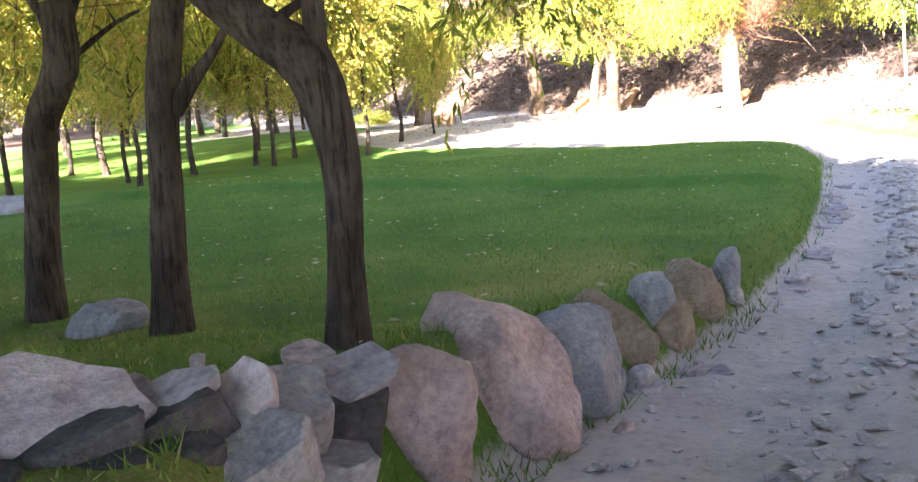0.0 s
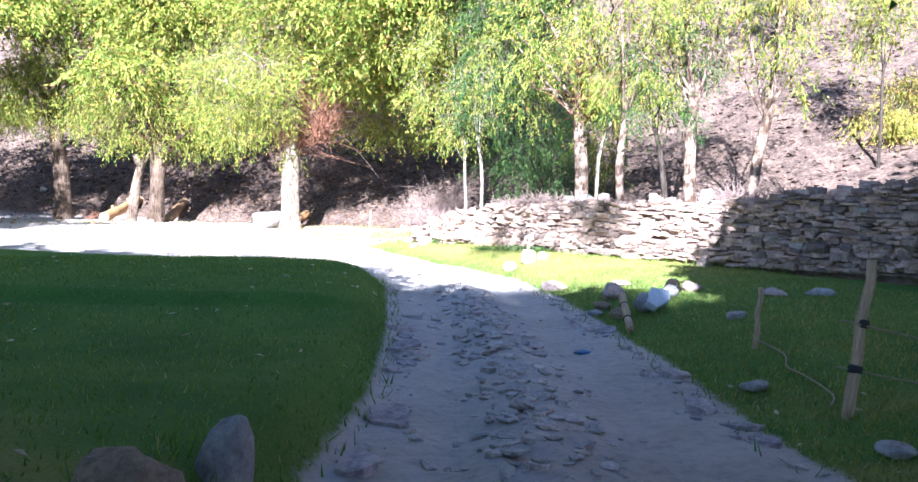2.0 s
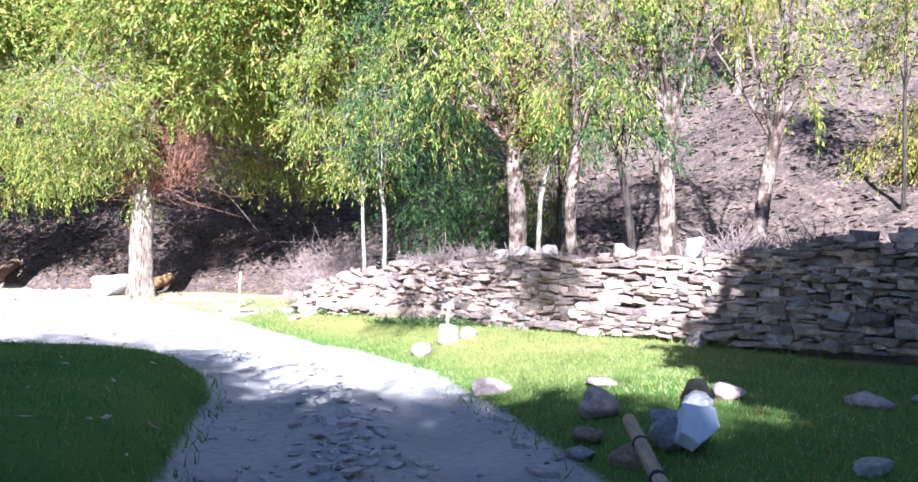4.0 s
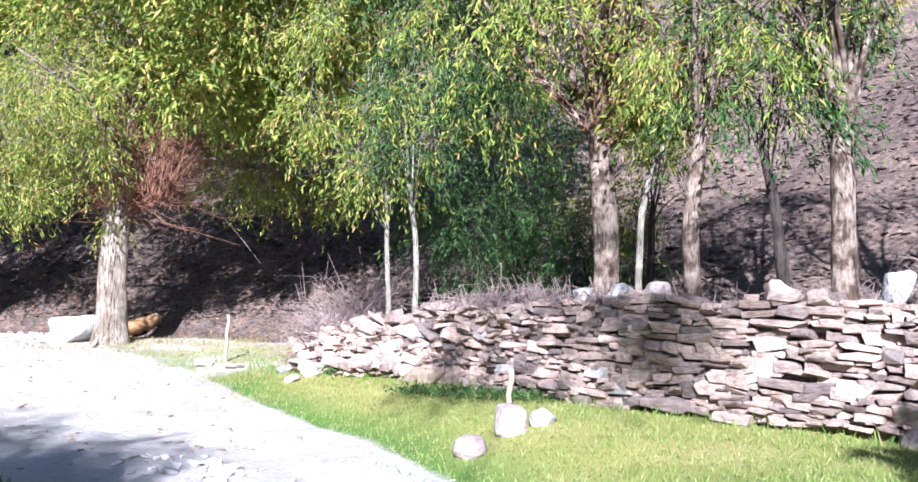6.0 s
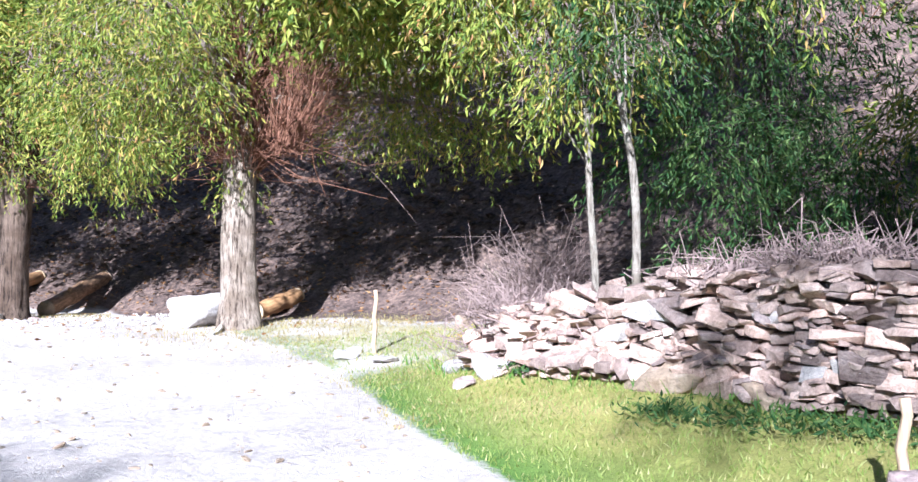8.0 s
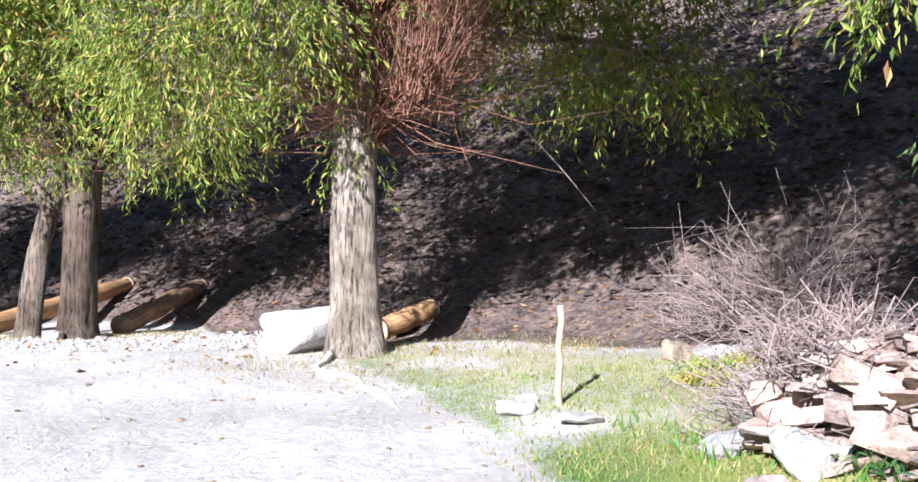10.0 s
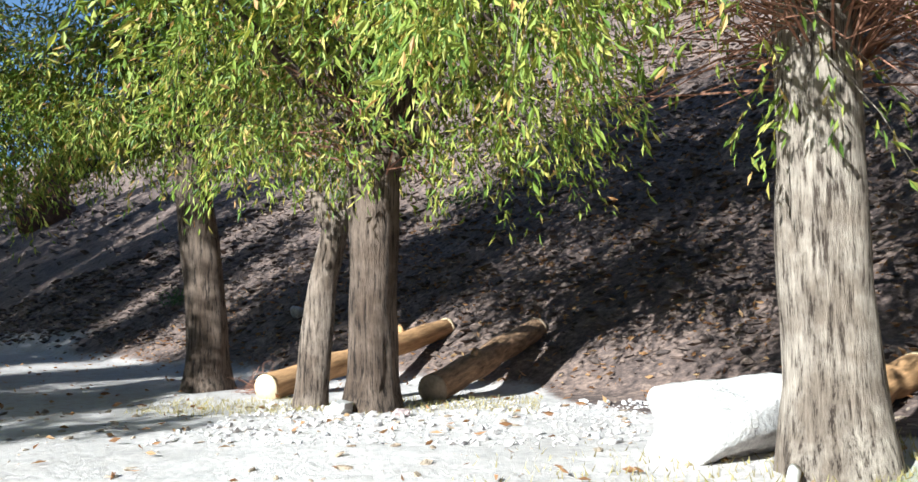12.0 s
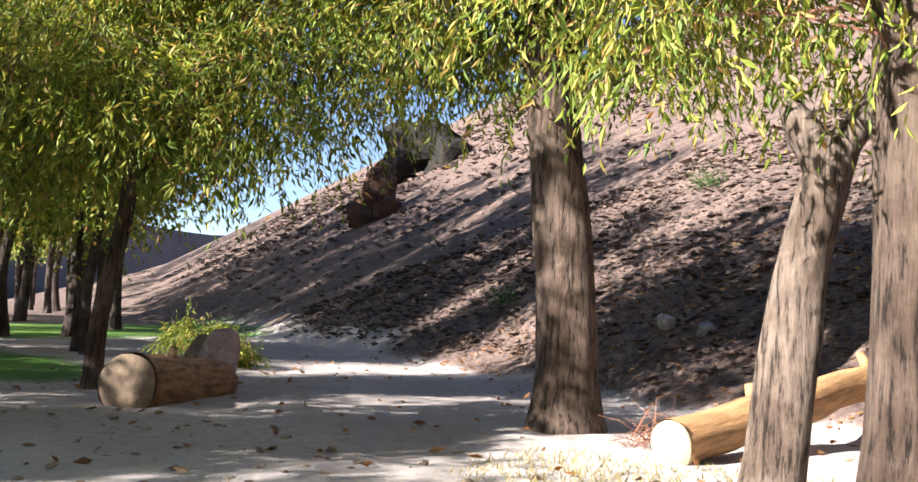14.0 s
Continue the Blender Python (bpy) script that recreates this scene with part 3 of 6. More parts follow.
def tree(x, y, trunk, radii, blobs, label, bark, leaf, twigs=900, per=16, leaf_len=0.132, leaf_wide=0.25, droop=0.7, limbs=7, seed=1, name="tree", category="tree", group="", rough=0.16, sides=14, flare=1.25, limb_r=0.4, whips=0, whip_low=-0.55, twig=0.7, upper=(), upper_n=350, upper_leaf=(0.2, 0.36), simple=False):
    """A tree: a tapered trunk, limbs out into the lobes of the crown, twigs and leaves. Trunk points and lobes count from the foot."""
    rng = random.Random(seed)
    root = new(name)
    root.empty_display_size = 0.3
    root.location = (x, y, ground_z(x, y) - 0.04)
    tagged(root, label, category, group)
    bm = bmesh.new()
    line = smooth_line(trunk, 15)
    rr = [float(np.interp(i / 14, np.linspace(0, 1, len(radii)), radii)) for i in range(15)]
    rr[0] *= flare
    rr[1] *= 1 + (flare - 1) * 0.35
    tube(bm, [line[0] + Vector((0, 0, -0.25))] + line, [rr[0] * 1.12] + rr, sides, seed, rough)
    part("trunk", bm, bark, root)
    top = line[-1]
    for k in range(limbs):
        bm = bmesh.new()
        c, r = blobs[k % len(blobs)]
        start = line[rng.choice((11, 12, 13, 14))] if k else top
        end = Vector(c) + Vector((rng.uniform(-0.75, 0.75) * r[0], rng.uniform(-0.75, 0.75) * r[1], rng.uniform(-0.1, 0.75) * r[2]))
        mid = start.lerp(end, 0.45) + Vector((rng.uniform(-0.25, 0.25), rng.uniform(-0.25, 0.25), 0.25)) * (end - start).length * 0.35
        limb = smooth_line([start, mid, end], 8)
        r0 = rr[-1] * limb_r * rng.uniform(0.7, 1.15)
        tube(bm, limb, [r0 * (1 - 0.85 * i / 7) for i in range(8)], 7, seed + k, 0.12)
        for j in range(3):
            a = limb[rng.randint(3, 6)]
            e = a + Vector((rng.uniform(-1, 1), rng.uniform(-1, 1), rng.uniform(-0.2, 0.9))) * 0.45 * min(r)
            tube(bm, smooth_line([a, a.lerp(e, 0.5) + Vector((0, 0, 0.1)), e], 5), [r0 * 0.4 * (1 - 0.8 * i / 4) for i in range(5)], 5, seed, 0)
        part("limb", bm, bark, root)
    spots, ways, starts, way = crown_spots(blobs, twigs, per, seed, droop, twig)
    crown = new("crown", leaves_mesh("crown", spots, ways, leaf_len, leaf_wide, leaf, seed, simple))
    crown.parent = root
    # Coarse lobes, mostly out of view, added for the shade they cast.
    if upper:
        hs, hw, _, _ = crown_spots(upper, int(upper_n * (1.6 if simple else 3.6)), 14, seed + 9, 0.5, 0.9)
        ob = new("upper_crown", leaves_mesh("upper_crown", hs, hw, *upper_leaf, leaf, seed + 9, simple))
        ob.parent = root
    every = 8 if simple else 4
    tw = new("fine_wood", twigs_mesh("fine_wood", starts[::every] - way[::every] * 0.5, starts[::every] + way[::every] * twig, 0.007, bark, seed, 0.0))
    tw.parent = crown
    tw["kind"] = "stuff"
    if whips:
        g = np.random.default_rng(seed + 5)
        ang = g.uniform(0, 2 * math.pi, whips)
        el = g.uniform(-0.3, 1.25, whips)
        lng = g.uniform(0.4, 1.0, whips) * g.uniform(0.6, 2.6, whips)
        t0 = np.array(top)[None] + np.stack([np.cos(ang) * rr[-1] * 0.8, np.sin(ang) * rr[-1] * 0.8, g.uniform(whip_low, 0.6, whips)], 1)
        t1 = t0 + np.stack([np.cos(ang) * np.cos(el), np.sin(ang) * np.cos(el), np.sin(el)], 1) * lng[:, None]
        ob = new("shoot_tuft", twigs_mesh("shoot_tuft", t0, t1, 0.012, M_TWIG, seed, 0.12))
        ob.parent = root
        ob["label"] = "bundle of thin red-brown shoots"
        ob["kind"] = "stuff"
    return root


def place_mesh(name, me, parent=None, kind="", label="", category=""):
    ob = new(name, me)
    ob.parent = parent
    return tagged(ob, label, category, kind=kind)


def rubble_mesh(name, places, sizes, material, seed, flat=0.55, sink=0.3, plain=False):
    """Many small angular stones in one mesh; places are points on the ground."""
    bm = bmesh.new()
    bmesh.ops.create_icosphere(bm, subdivisions=1, radius=0.5)
    base = np.array([v.co[:] for v in bm.verts])
    tri = np.array([[v.index for v in f.verts] for f in bm.faces])
    if plain:
        base = np.array([(0.5, 0.5, 0.1), (-0.5, 0.45, -0.1), (-0.45, -0.5, 0.1), (0.5, -0.45, -0.1), (0.05, 0, 0.55), (0, 0.05, -0.5)])
        tri = np.array([(0, 1, 4), (1, 2, 4), (2, 3, 4), (3, 0, 4), (1, 0, 5), (2, 1, 5), (3, 2, 5), (0, 3, 5)])
    bm.free()
    rng = np.random.default_rng(seed)
    n = len(places)
    v = base[None] * (1 + rng.uniform(-0.32, 0.32, (n, len(base), 1)))
    v = v * np.stack([rng.uniform(0.8, 1.5, n), rng.uniform(0.6, 1.0, n), flat * rng.uniform(0.5, 1.3, n)], 1)[:, None]
    w, q = rng.uniform(0, 6.3, n), rng.normal(0, 0.25, n)
    c, s_ = np.cos(w)[:, None], np.sin(w)[:, None]
    x, y, z = v[..., 0], v[..., 1], v[..., 2]
    z2 = z * np.cos(q)[:, None] + x * np.sin(q)[:, None]
    x = x * np.cos(q)[:, None] - z * np.sin(q)[:, None]
    v = np.stack([x * c - y * s_, x * s_ + y * c, z2], -1) * sizes[:, None, None]
    v[..., 2] += (sizes * flat * (0.5 - sink))[:, None]
    v += places[:, None]
    f = (tri[None] + len(base) * np.arange(n)[:, None, None]).reshape(-1, 3)
    return raw_mesh(name, v.reshape(-1, 3), f, material)


def blades_mesh(name, places, height, width, material, seed):
    """Grass: one bent blade at each place."""
    rng = np.random.default_rng(seed)
    n = len(places)
    w = rng.uniform(0, 6.3, n)
    side = np.stack([np.cos(w), np.sin(w), 0 * w], 1) * (width * rng.uniform(0.7, 1.3, n))[:, None]
    h = height * rng.uniform(0.5, 1.4, n)
    tip = np.stack([rng.normal(0, 0.5, n) * h, rng.normal(0, 0.5, n) * h, h], 1)
    v = np.stack([places - side, places + side, places + tip], 1)
    return raw_mesh(name, v.reshape(-1, 3), np.arange(3 * n).reshape(n, 3), material)


def scatter(n, box, seed, keep):
    """Places on the ground in a box (x0, y0, x1, y1) where keep(x, y, chance) holds."""
    rng = random.Random(seed)
    out = []
    for _ in range(n):
        x, y = rng.uniform(box[0], box[2]), rng.uniform(box[1], box[3])
        if keep(x, y, rng.random()):
            out.append((x, y, ground_z(x, y)))
    return np.array(out)

# ---- trees round the track ----
WILLOW = "leafy willow with grey-brown ridged bark"
# Upper lobes over the clearing, mostly unseen, are added to shade the slope.
BIG_WILLOW = tree(11.41, 39.5, [(0, 0, 0), (-0.02, 0, 1.2), (-0.02, 0, 2.4), (0.02, 0.05, 3.5), (0.1, 0.1, 5.2)], [0.36, 0.33, 0.305, 0.32, 0.28],
     [((-2.2, 0.3, 5.2), (1.9, 1.9, 1.8)), ((2.3, 0.8, 6.6), (2.0, 1.8, 1.6)), ((0, 0.6, 7.6), (2.8, 2.4, 2.2)), ((-2.4, -0.6, 3.9), (1.0, 1.0, 0.8)), ((3.1, 0.0, 4.7), (1.6, 1.3, 1.2)), ((4.2, -0.6, 4.2), (1.5, 0.9, 0.5)), ((5.2, -0.6, 3.9), (0.8, 0.7, 0.4)), ((-1.3, -1.6, 4.6), (1.0, 0.9, 0.5)), ((-0.1, -0.35, 3.0), (0.4, 0.3, 0.35)), ((-0.7, -1.0, 3.9), (0.6, 0.5, 0.35)), ((4.2, 0.2, 6.4), (1.9, 1.8, 1.6)), ((2.6, -1.4, 6.3), (1.9, 1.8, 1.3)), ((-1.8, -2.5, 5.7), (1.2, 1.0, 0.7)), ((-1.1, -1.5, 5.2), (0.9, 0.8, 0.6))],
     "old pollarded willow with pale ridged bark and red-brown shoots", M_BARK_PALE, M_LEAF, 3600, 15, limbs=16, upper=[((1.0, 0.9, 6.7), (2.4, 1.8, 1.2)), ((0.2, 0.6, 5.5), (1.5, 1.2, 0.8)), ((0.3, 0.6, 8.6), (3.4, 3.2, 1.6)), ((0.6, 0.8, 11.2), (3.6, 3.4, 2.4)), ((0.2, 0.8, 14.0), (2.9, 2.9, 2.0)), ((4.2, 0.2, 9.4), (3.0, 2.8, 2.0)), ((4.4, 0.2, 12.4), (2.8, 2.8, 1.8)), ((0.6, -3.2, 9.0), (2.6, 2.4, 1.4)), ((1.6, -2.8, 11.0), (2.6, 2.4, 1.3)), ((2.2, -3.6, 6.7), (2.4, 2.2, 1.1)), ((4.0, -3.0, 6.5), (2.1, 2.0, 1.0)), ((2.0, -5.2, 7.7), (2.2, 2.0, 1.1)), ((4.6, -4.6, 7.4), (2.0, 2.0, 1.0)), ((0.2, -4.0, 5.7), (1.1, 1.0, 0.5)), ((1.5, -3.2, 6.0), (1.3, 1.0, 0.5)), ((3.6, -1.0, 7.8), (2.4, 2.2, 1.2)), ((0.3, -5.8, 7.8), (2.2, 2.0, 0.8))], upper_n=1100, seed=11, whips=760, whip_low=-2.3, sides=24, limb_r=0.45)
tree(7.02, 43.2, [(0, 0, 0), (0.02, 0, 1.2), (0.05, 0, 2.3), (0.1, 0, 3.3)], [0.32, 0.28, 0.3, 0.33],
     [((-0.9, 0, 4.3), (2.3, 1.9, 1.5)), ((1.7, -0.2, 4.2), (1.7, 1.6, 1.3)), ((0.4, 0.5, 6.3), (2.7, 2.4, 2.2)), ((0, 1, 8.6), (2.6, 2.4, 2.0))],
     "dark-barked willow with a broad leafy crown beside felled logs", M_BARK_MID, M_LEAF, 2700, 15, limbs=13, upper=[((-1.5, -1.2, 5.9), (1.9, 1.5, 0.9)), ((0.4, 0.6, 8.8), (3.2, 3.0, 1.6)), ((0.4, 1, 11.4), (3.3, 3.1, 2.3)), ((0, 1, 14), (2.7, 2.7, 1.8))], upper_n=850, seed=12, whips=60, sides=22)
tree(3.75, 46.0, [(0, 0, 0), (-0.05, 0, 1.5), (-0.25, 0, 3.2), (-0.4, 0, 4.6)], [0.34, 0.3, 0.28, 0.24],
     [((-0.4, 0, 5.6), (2.2, 2.0, 1.9)), ((0.9, -0.4, 4.9), (1.6, 1.5, 1.2)), ((-1.8, 0, 5.2), (1.4, 1.5, 1.4)), ((0.2, 0.5, 7.6), (2.6, 2.4, 2.2))],
     "tall willow with rough grey-brown bark at the foot of the slope", M_BARK_MID, M_LEAF, 2300, 15, limbs=12, upper=[((0.2, 0.5, 9.2), (3.2, 3.0, 1.6)), ((0.2, 0.5, 11.6), (3.2, 3.0, 2.2)), ((0, 0.5, 14.0), (2.6, 2.6, 1.8)), ((-2.6, -2, 8.6), (2.4, 2.4, 1.6))], upper_n=850, seed=13, sides=22)

# brooms of long shoots round the big willow's head
g = np.random.default_rng(88)
for heart, toward, up, n, reach, r in (((0.3, -0.3, 3.55), 0.0, 0.3, 70, 2.9, 0.011), ((0.75, -0.9, 3.6), -0.3, 1.1, 170, 2.6, 0.011), ((-0.2, -0.3, 3.5), 3.3, 0.3, 45, 2.4, 0.009), ((1.2, -0.3, 4.5), -0.1, 0.2, 260, 1.6, 0.007)):
    w, el = g.normal(toward, 0.9, n), np.clip(g.normal(up, 0.5, n), -0.4, 1.5)
    t0 = np.array(heart) + g.normal(0, 0.16, (n, 3))
    if r < 0.007:
        t0 += g.normal(0, 0.5, (n, 3)) * np.array([1.6, 0.8, 0.7])
    t1 = t0 + np.stack([np.cos(w) * np.cos(el), np.sin(w) * np.cos(el), np.sin(el)], 1) * (reach * g.uniform(0.35, 1.0, n))[:, None]
    ob = new("shoot_tuft", twigs_mesh("shoot_tuft", t0, t1, r * 0.8, M_TWIG, 89, 0.12, 0.13))
    ob.parent = BIG_WILLOW
    ob["label"], ob["kind"] = "broom of long red-brown shoots", "stuff"

# dark trees on the lawn beside the boulders
LAWN_TREE = tree(-0.82, 5.6, [(0, 0, 0), (0.05, 0, 0.7), (0.07, 0, 1.15), (0.03, 0, 1.5), (-0.08, 0, 1.82), (-0.42, 0, 2.1), (-0.85, 0, 2.5)], [0.13, 0.12, 0.125, 0.14, 0.16, 0.13, 0.1],
     [((-0.4, -0.4, 7.2), (3.2, 3.0, 1.7)), ((1.6, -1.6, 7.6), (2.6, 2.6, 1.6)), ((-0.3, 4.2, 4.5), (2.2, 1.6, 0.7))] + [((1.2, 2.0, 2.45), (0.8, 0.6, 0.22))],
     "dark leaning willow beside the boulders", M_BARK_DARK, M_LEAF, 2200, 15, limbs=9, upper=[((0.2, -0.8, 7.4), (3.4, 3.2, 1.7)), ((1.6, -1.0, 15.0), (2.3, 2.1, 1.3))], upper_n=130, seed=14, leaf_len=0.15)
LAWN_TREE_FAR = tree(-2.74, 8.05, [(0, 0, 0), (0.1, 0, 1.2), (0.2, 0, 2.2), (0.5, 0, 3.6)], [0.17, 0.15, 0.15, 0.12],
     [((-0.3, 2.2, 7.8), (3.4, 3.4, 1.9)), ((0.5, 3.8, 8.6), (2.6, 2.6, 1.5)), ((-0.5, 4.0, 5.0), (2.2, 1.8, 0.7))] + [((0.9, 1.5, 3.0), (1.2, 0.9, 0.25))],
     "dark straight willow on the lawn", M_BARK_DARK, M_LEAF, 2200, 15, limbs=8, upper=[((-0.2, 1.4, 8.0), (3.6, 3.6, 1.8))], upper_n=380, seed=15, leaf_len=0.15)
tree(-4.46, 9.3, [(0, 0, 0), (0.1, 0, 0.9), (0.19, 0, 1.5), (0.27, 0, 2.05), (0.56, 0, 2.6), (0.6, 0, 3.2)], [0.18, 0.165, 0.165, 0.165, 0.17, 0.14],
     [((-1.0, 2.4, 7.8), (3.6, 3.6, 2.0)), ((0.6, 4.4, 8.6), (2.8, 2.8, 1.6)), ((-1.5, 4.5, 5.0), (2.2, 1.8, 0.7))] + [((0.5, 1.2, 3.1), (1.3, 0.9, 0.25))],
     "dark willow beside a grey rock on the lawn", M_BARK_DARK, M_LEAF, 2200, 15, limbs=8, upper=[((-0.2, 1.4, 8.0), (3.6, 3.6, 1.8))], upper_n=380, seed=16, leaf_len=0.15)

# The first limb runs up unseen to a lobe added to dapple the wall.
for root, points, r in ((LAWN_TREE, [(-0.02, 0, 1.7), (0.0, 0, 2.2), (0.06, 0.05, 3.2), (0.5, -0.2, 9.0), (1.5, -0.9, 15.0)], 0.085), (LAWN_TREE_FAR, [(0.27, 0, 2.0), (0.47, 0, 2.25), (0.75, 0.05, 2.6), (1.3, 0.1, 3.5)], 0.1)):
    bm = bmesh.new()
    tube(bm, smooth_line(points, 9), [r * (1 - 0.11 * i) for i in range(9)], 10, r * 50, 0.15)
    part("limb", bm, M_BARK_DARK, root)

# trees on the terrace behind the dry wall
tree(16.25, 26.9, [(0, 0, 0), (0.0, 0, 1.1), (-0.1, 0, 2.2), (-0.2, 0, 3.2)], [0.205, 0.185, 0.175, 0.16],
     [((-0.6, 0, 5.2), (1.9, 1.8, 2.0)), ((0.9, 0.3, 4.6), (1.5, 1.5, 1.4)), ((0.2, 0.6, 7.2), (2.4, 2.2, 2.0)), ((-1.3, 1.3, 3.5), (1.2, 1.1, 0.8)), ((-1.9, 0.6, 4.4), (1.1, 1.1, 0.8))],
     "willow with flaking pale bark behind the dry stone wall", M_BARK_FLAKY, M_LEAF, 700, 15, limbs=12, seed=21, whips=50, sides=18, limb_r=0.5)
tree(16.35, 26.3, [(0, 0, 0), (0.02, 0, 1.0), (0.1, 0, 1.8), (0.5, 0, 2.7)], [0.055, 0.05, 0.05, 0.04],
     [((0.7, 0, 3.6), (0.9, 0.9, 0.9))], "thin pale sapling behind the dry wall", M_BARK_WHITE, M_LEAF, 220, 14, limbs=3, seed=22, sides=8, name="sapling", category="tree")
tree(16.5, 25.3, [(0, 0, 0), (-0.1, 0, 0.8), (-0.1, 0, 1.6), (0.05, 0, 2.6)], [0.12, 0.11, 0.1, 0.09],
     [((0, 0, 4.2), (1.4, 1.4, 1.5)), ((0.3, 0.4, 6.2), (1.8, 1.8, 1.6))],
     "slim willow with peeling bark behind the dry wall", M_BARK_FLAKY, M_LEAF, 380, 14, limbs=9, seed=23, sides=14)
tree(17.5, 24.7, [(0, 0, 0), (-0.1, 0, 0.8), (-0.25, 0, 1.6), (-0.5, 0, 2.4)], [0.09, 0.08, 0.07, 0.05],
     [((-0.6, 0, 3.2), (1.0, 1.0, 0.9)), ((0, 0, 4.6), (1.2, 1.2, 1.2))],
     "small dark forked tree behind the dry wall", M_BARK_DARK, M_LEAF_DEEP, 220, 14, limbs=6, seed=24, sides=10)
tree(17.65, 23.9, [(0, 0, 0), (-0.05, 0, 1.0), (-0.08, 0, 2.0), (0.0, 0, 3.0)], [0.17, 0.155, 0.15, 0.14],
     [((-0.5, 0, 4.6), (1.5, 1.6, 1.7)), ((0.8, 0.2, 5.4), (1.7, 1.7, 1.6)), ((0.1, 0.3, 7.2), (2.2, 2.2, 1.9))],
     "grey willow with patchy bark above the dry wall", M_BARK_FLAKY, M_LEAF, 380, 15, limbs=11, seed=25, sides=16)
tree(17.95, 22.1, [(0, 0, 0), (0.12, 0, 0.8), (0.3, 0, 1.7), (0.6, 0, 2.7)], [0.15, 0.135, 0.13, 0.11],
     [((0.8, 0, 4.2), (1.5, 1.5, 1.5)), ((1.0, 0.2, 6.2), (1.9, 1.9, 1.7))],
     "leaning willow above the shaded stretch of the dry wall", M_BARK_FLAKY, M_LEAF, 320, 15, limbs=9, seed=26, sides=14)
tree(23.0, 22.6, [(0, 0, 0), (0.03, 0, 1.0), (0, 0, 2.2), (0.05, 0, 3.0)], [0.05, 0.045, 0.04, 0.035],
     [((0, 0, 4.2), (1.5, 1.5, 1.5)), ((0.3, 0.3, 5.8), (1.6, 1.6, 1.5))],
     "thin pole-like tree up on the slope", M_BARK_DARK, M_LEAF, 500, 14, limbs=5, seed=27, sides=8)

# two pale saplings and a dense green thicket by the wall's low end
tree(15.17, 32.05, [(0, 0, 0), (0.02, 0, 1.0), (-0.05, 0, 2.0), (-0.1, 0, 3.2)], [0.06, 0.05, 0.045, 0.04],
     [((-0.2, 0, 4.4), (1.0, 0.9, 1.4)), ((-1.0, 0.2, 5.6), (1.5, 1.3, 1.8)), ((-0.3, 0.2, 7.8), (1.6, 1.5, 1.6))], "slender white-barked sapling by the dry wall", M_BARK_WHITE, M_LEAF, 900, 14, limbs=6, upper=[((-1.2, 1.4, 9.4), (2.6, 2.4, 1.6)), ((0.6, 1.0, 11.6), (2.4, 2.4, 1.6)), ((-3.0, 1.6, 11.0), (2.2, 2.0, 1.4))], upper_n=420, seed=31, sides=9, name="sapling", category="tree", group="saplings by the wall")
tree(15.35, 31.3, [(0, 0, 0), (0.02, 0, 1.2), (-0.02, 0, 2.0), (-0.2, 0, 3.0)], [0.065, 0.055, 0.05, 0.04],
     [((-0.2, 0, 4.2), (0.9, 0.9, 1.3)), ((0.2, 0.2, 6.2), (1.2, 1.2, 1.6))], "slender white-barked sapling by the dry wall", M_BARK_WHITE, M_LEAF_DEEP, 700, 14, limbs=5, upper=[((0.4, 0.8, 9.2), (2.3, 2.3, 1.6)), ((1.4, 0.6, 11.4), (2.2, 2.2, 1.5))], upper_n=300, seed=32, sides=9, name="sapling", category="tree", group="saplings by the wall")
tree(18.0, 32.2, [(0, 0, 0), (0.1, 0, 1.0), (0.05, 0, 2.0)], [0.12, 0.1, 0.08],
     [((-0.6, 0, 2.0), (1.8, 1.6, 1.8)), ((1.0, -0.8, 2.0), (1.6, 1.5, 1.7)), ((0.2, 0.3, 4.6), (2.3, 2.1, 2.2)), ((0, 0, 7.0), (2.2, 2.2, 2.0))],
     "dense green thicket of young willows behind the dry wall", M_BARK_DARK, M_LEAF_DEEP, 2000, 16, limbs=9, upper=[((-0.6, 0, 9.0), (2.6, 2.6, 1.6)), ((-0.4, 0.4, 11.2), (2.3, 2.3, 1.5))], upper_n=380, seed=33, sides=10, name="thicket", category="shrub", leaf_len=0.12)
tree(19.2, 29.4, [(0, 0, 0), (0.05, 0, 0.9), (0.05, 0, 1.8)], [0.08, 0.07, 0.05],
     [((0, 0, 2.2), (1.3, 1.3, 1.5)), ((0.2, 0, 4.4), (1.6, 1.5, 1.5))],
     "thin young willow on the stony terrace", M_BARK_DARK, M_LEAF, 320, 14, limbs=6, seed=34, sides=10)
tree(24.6, 23.4, [(0, 0, 0), (0.05, 0, 0.4), (0.05, 0, 0.8)], [0.05, 0.04, 0.03],
     [((0, 0, 0.9), (1.3, 1.2, 0.8))], "yellowing shrub up on the slope", M_BARK_DARK, M_LEAF_YELLOW, 420, 14, limbs=4, seed=35, sides=8, name="shrub", category="shrub")

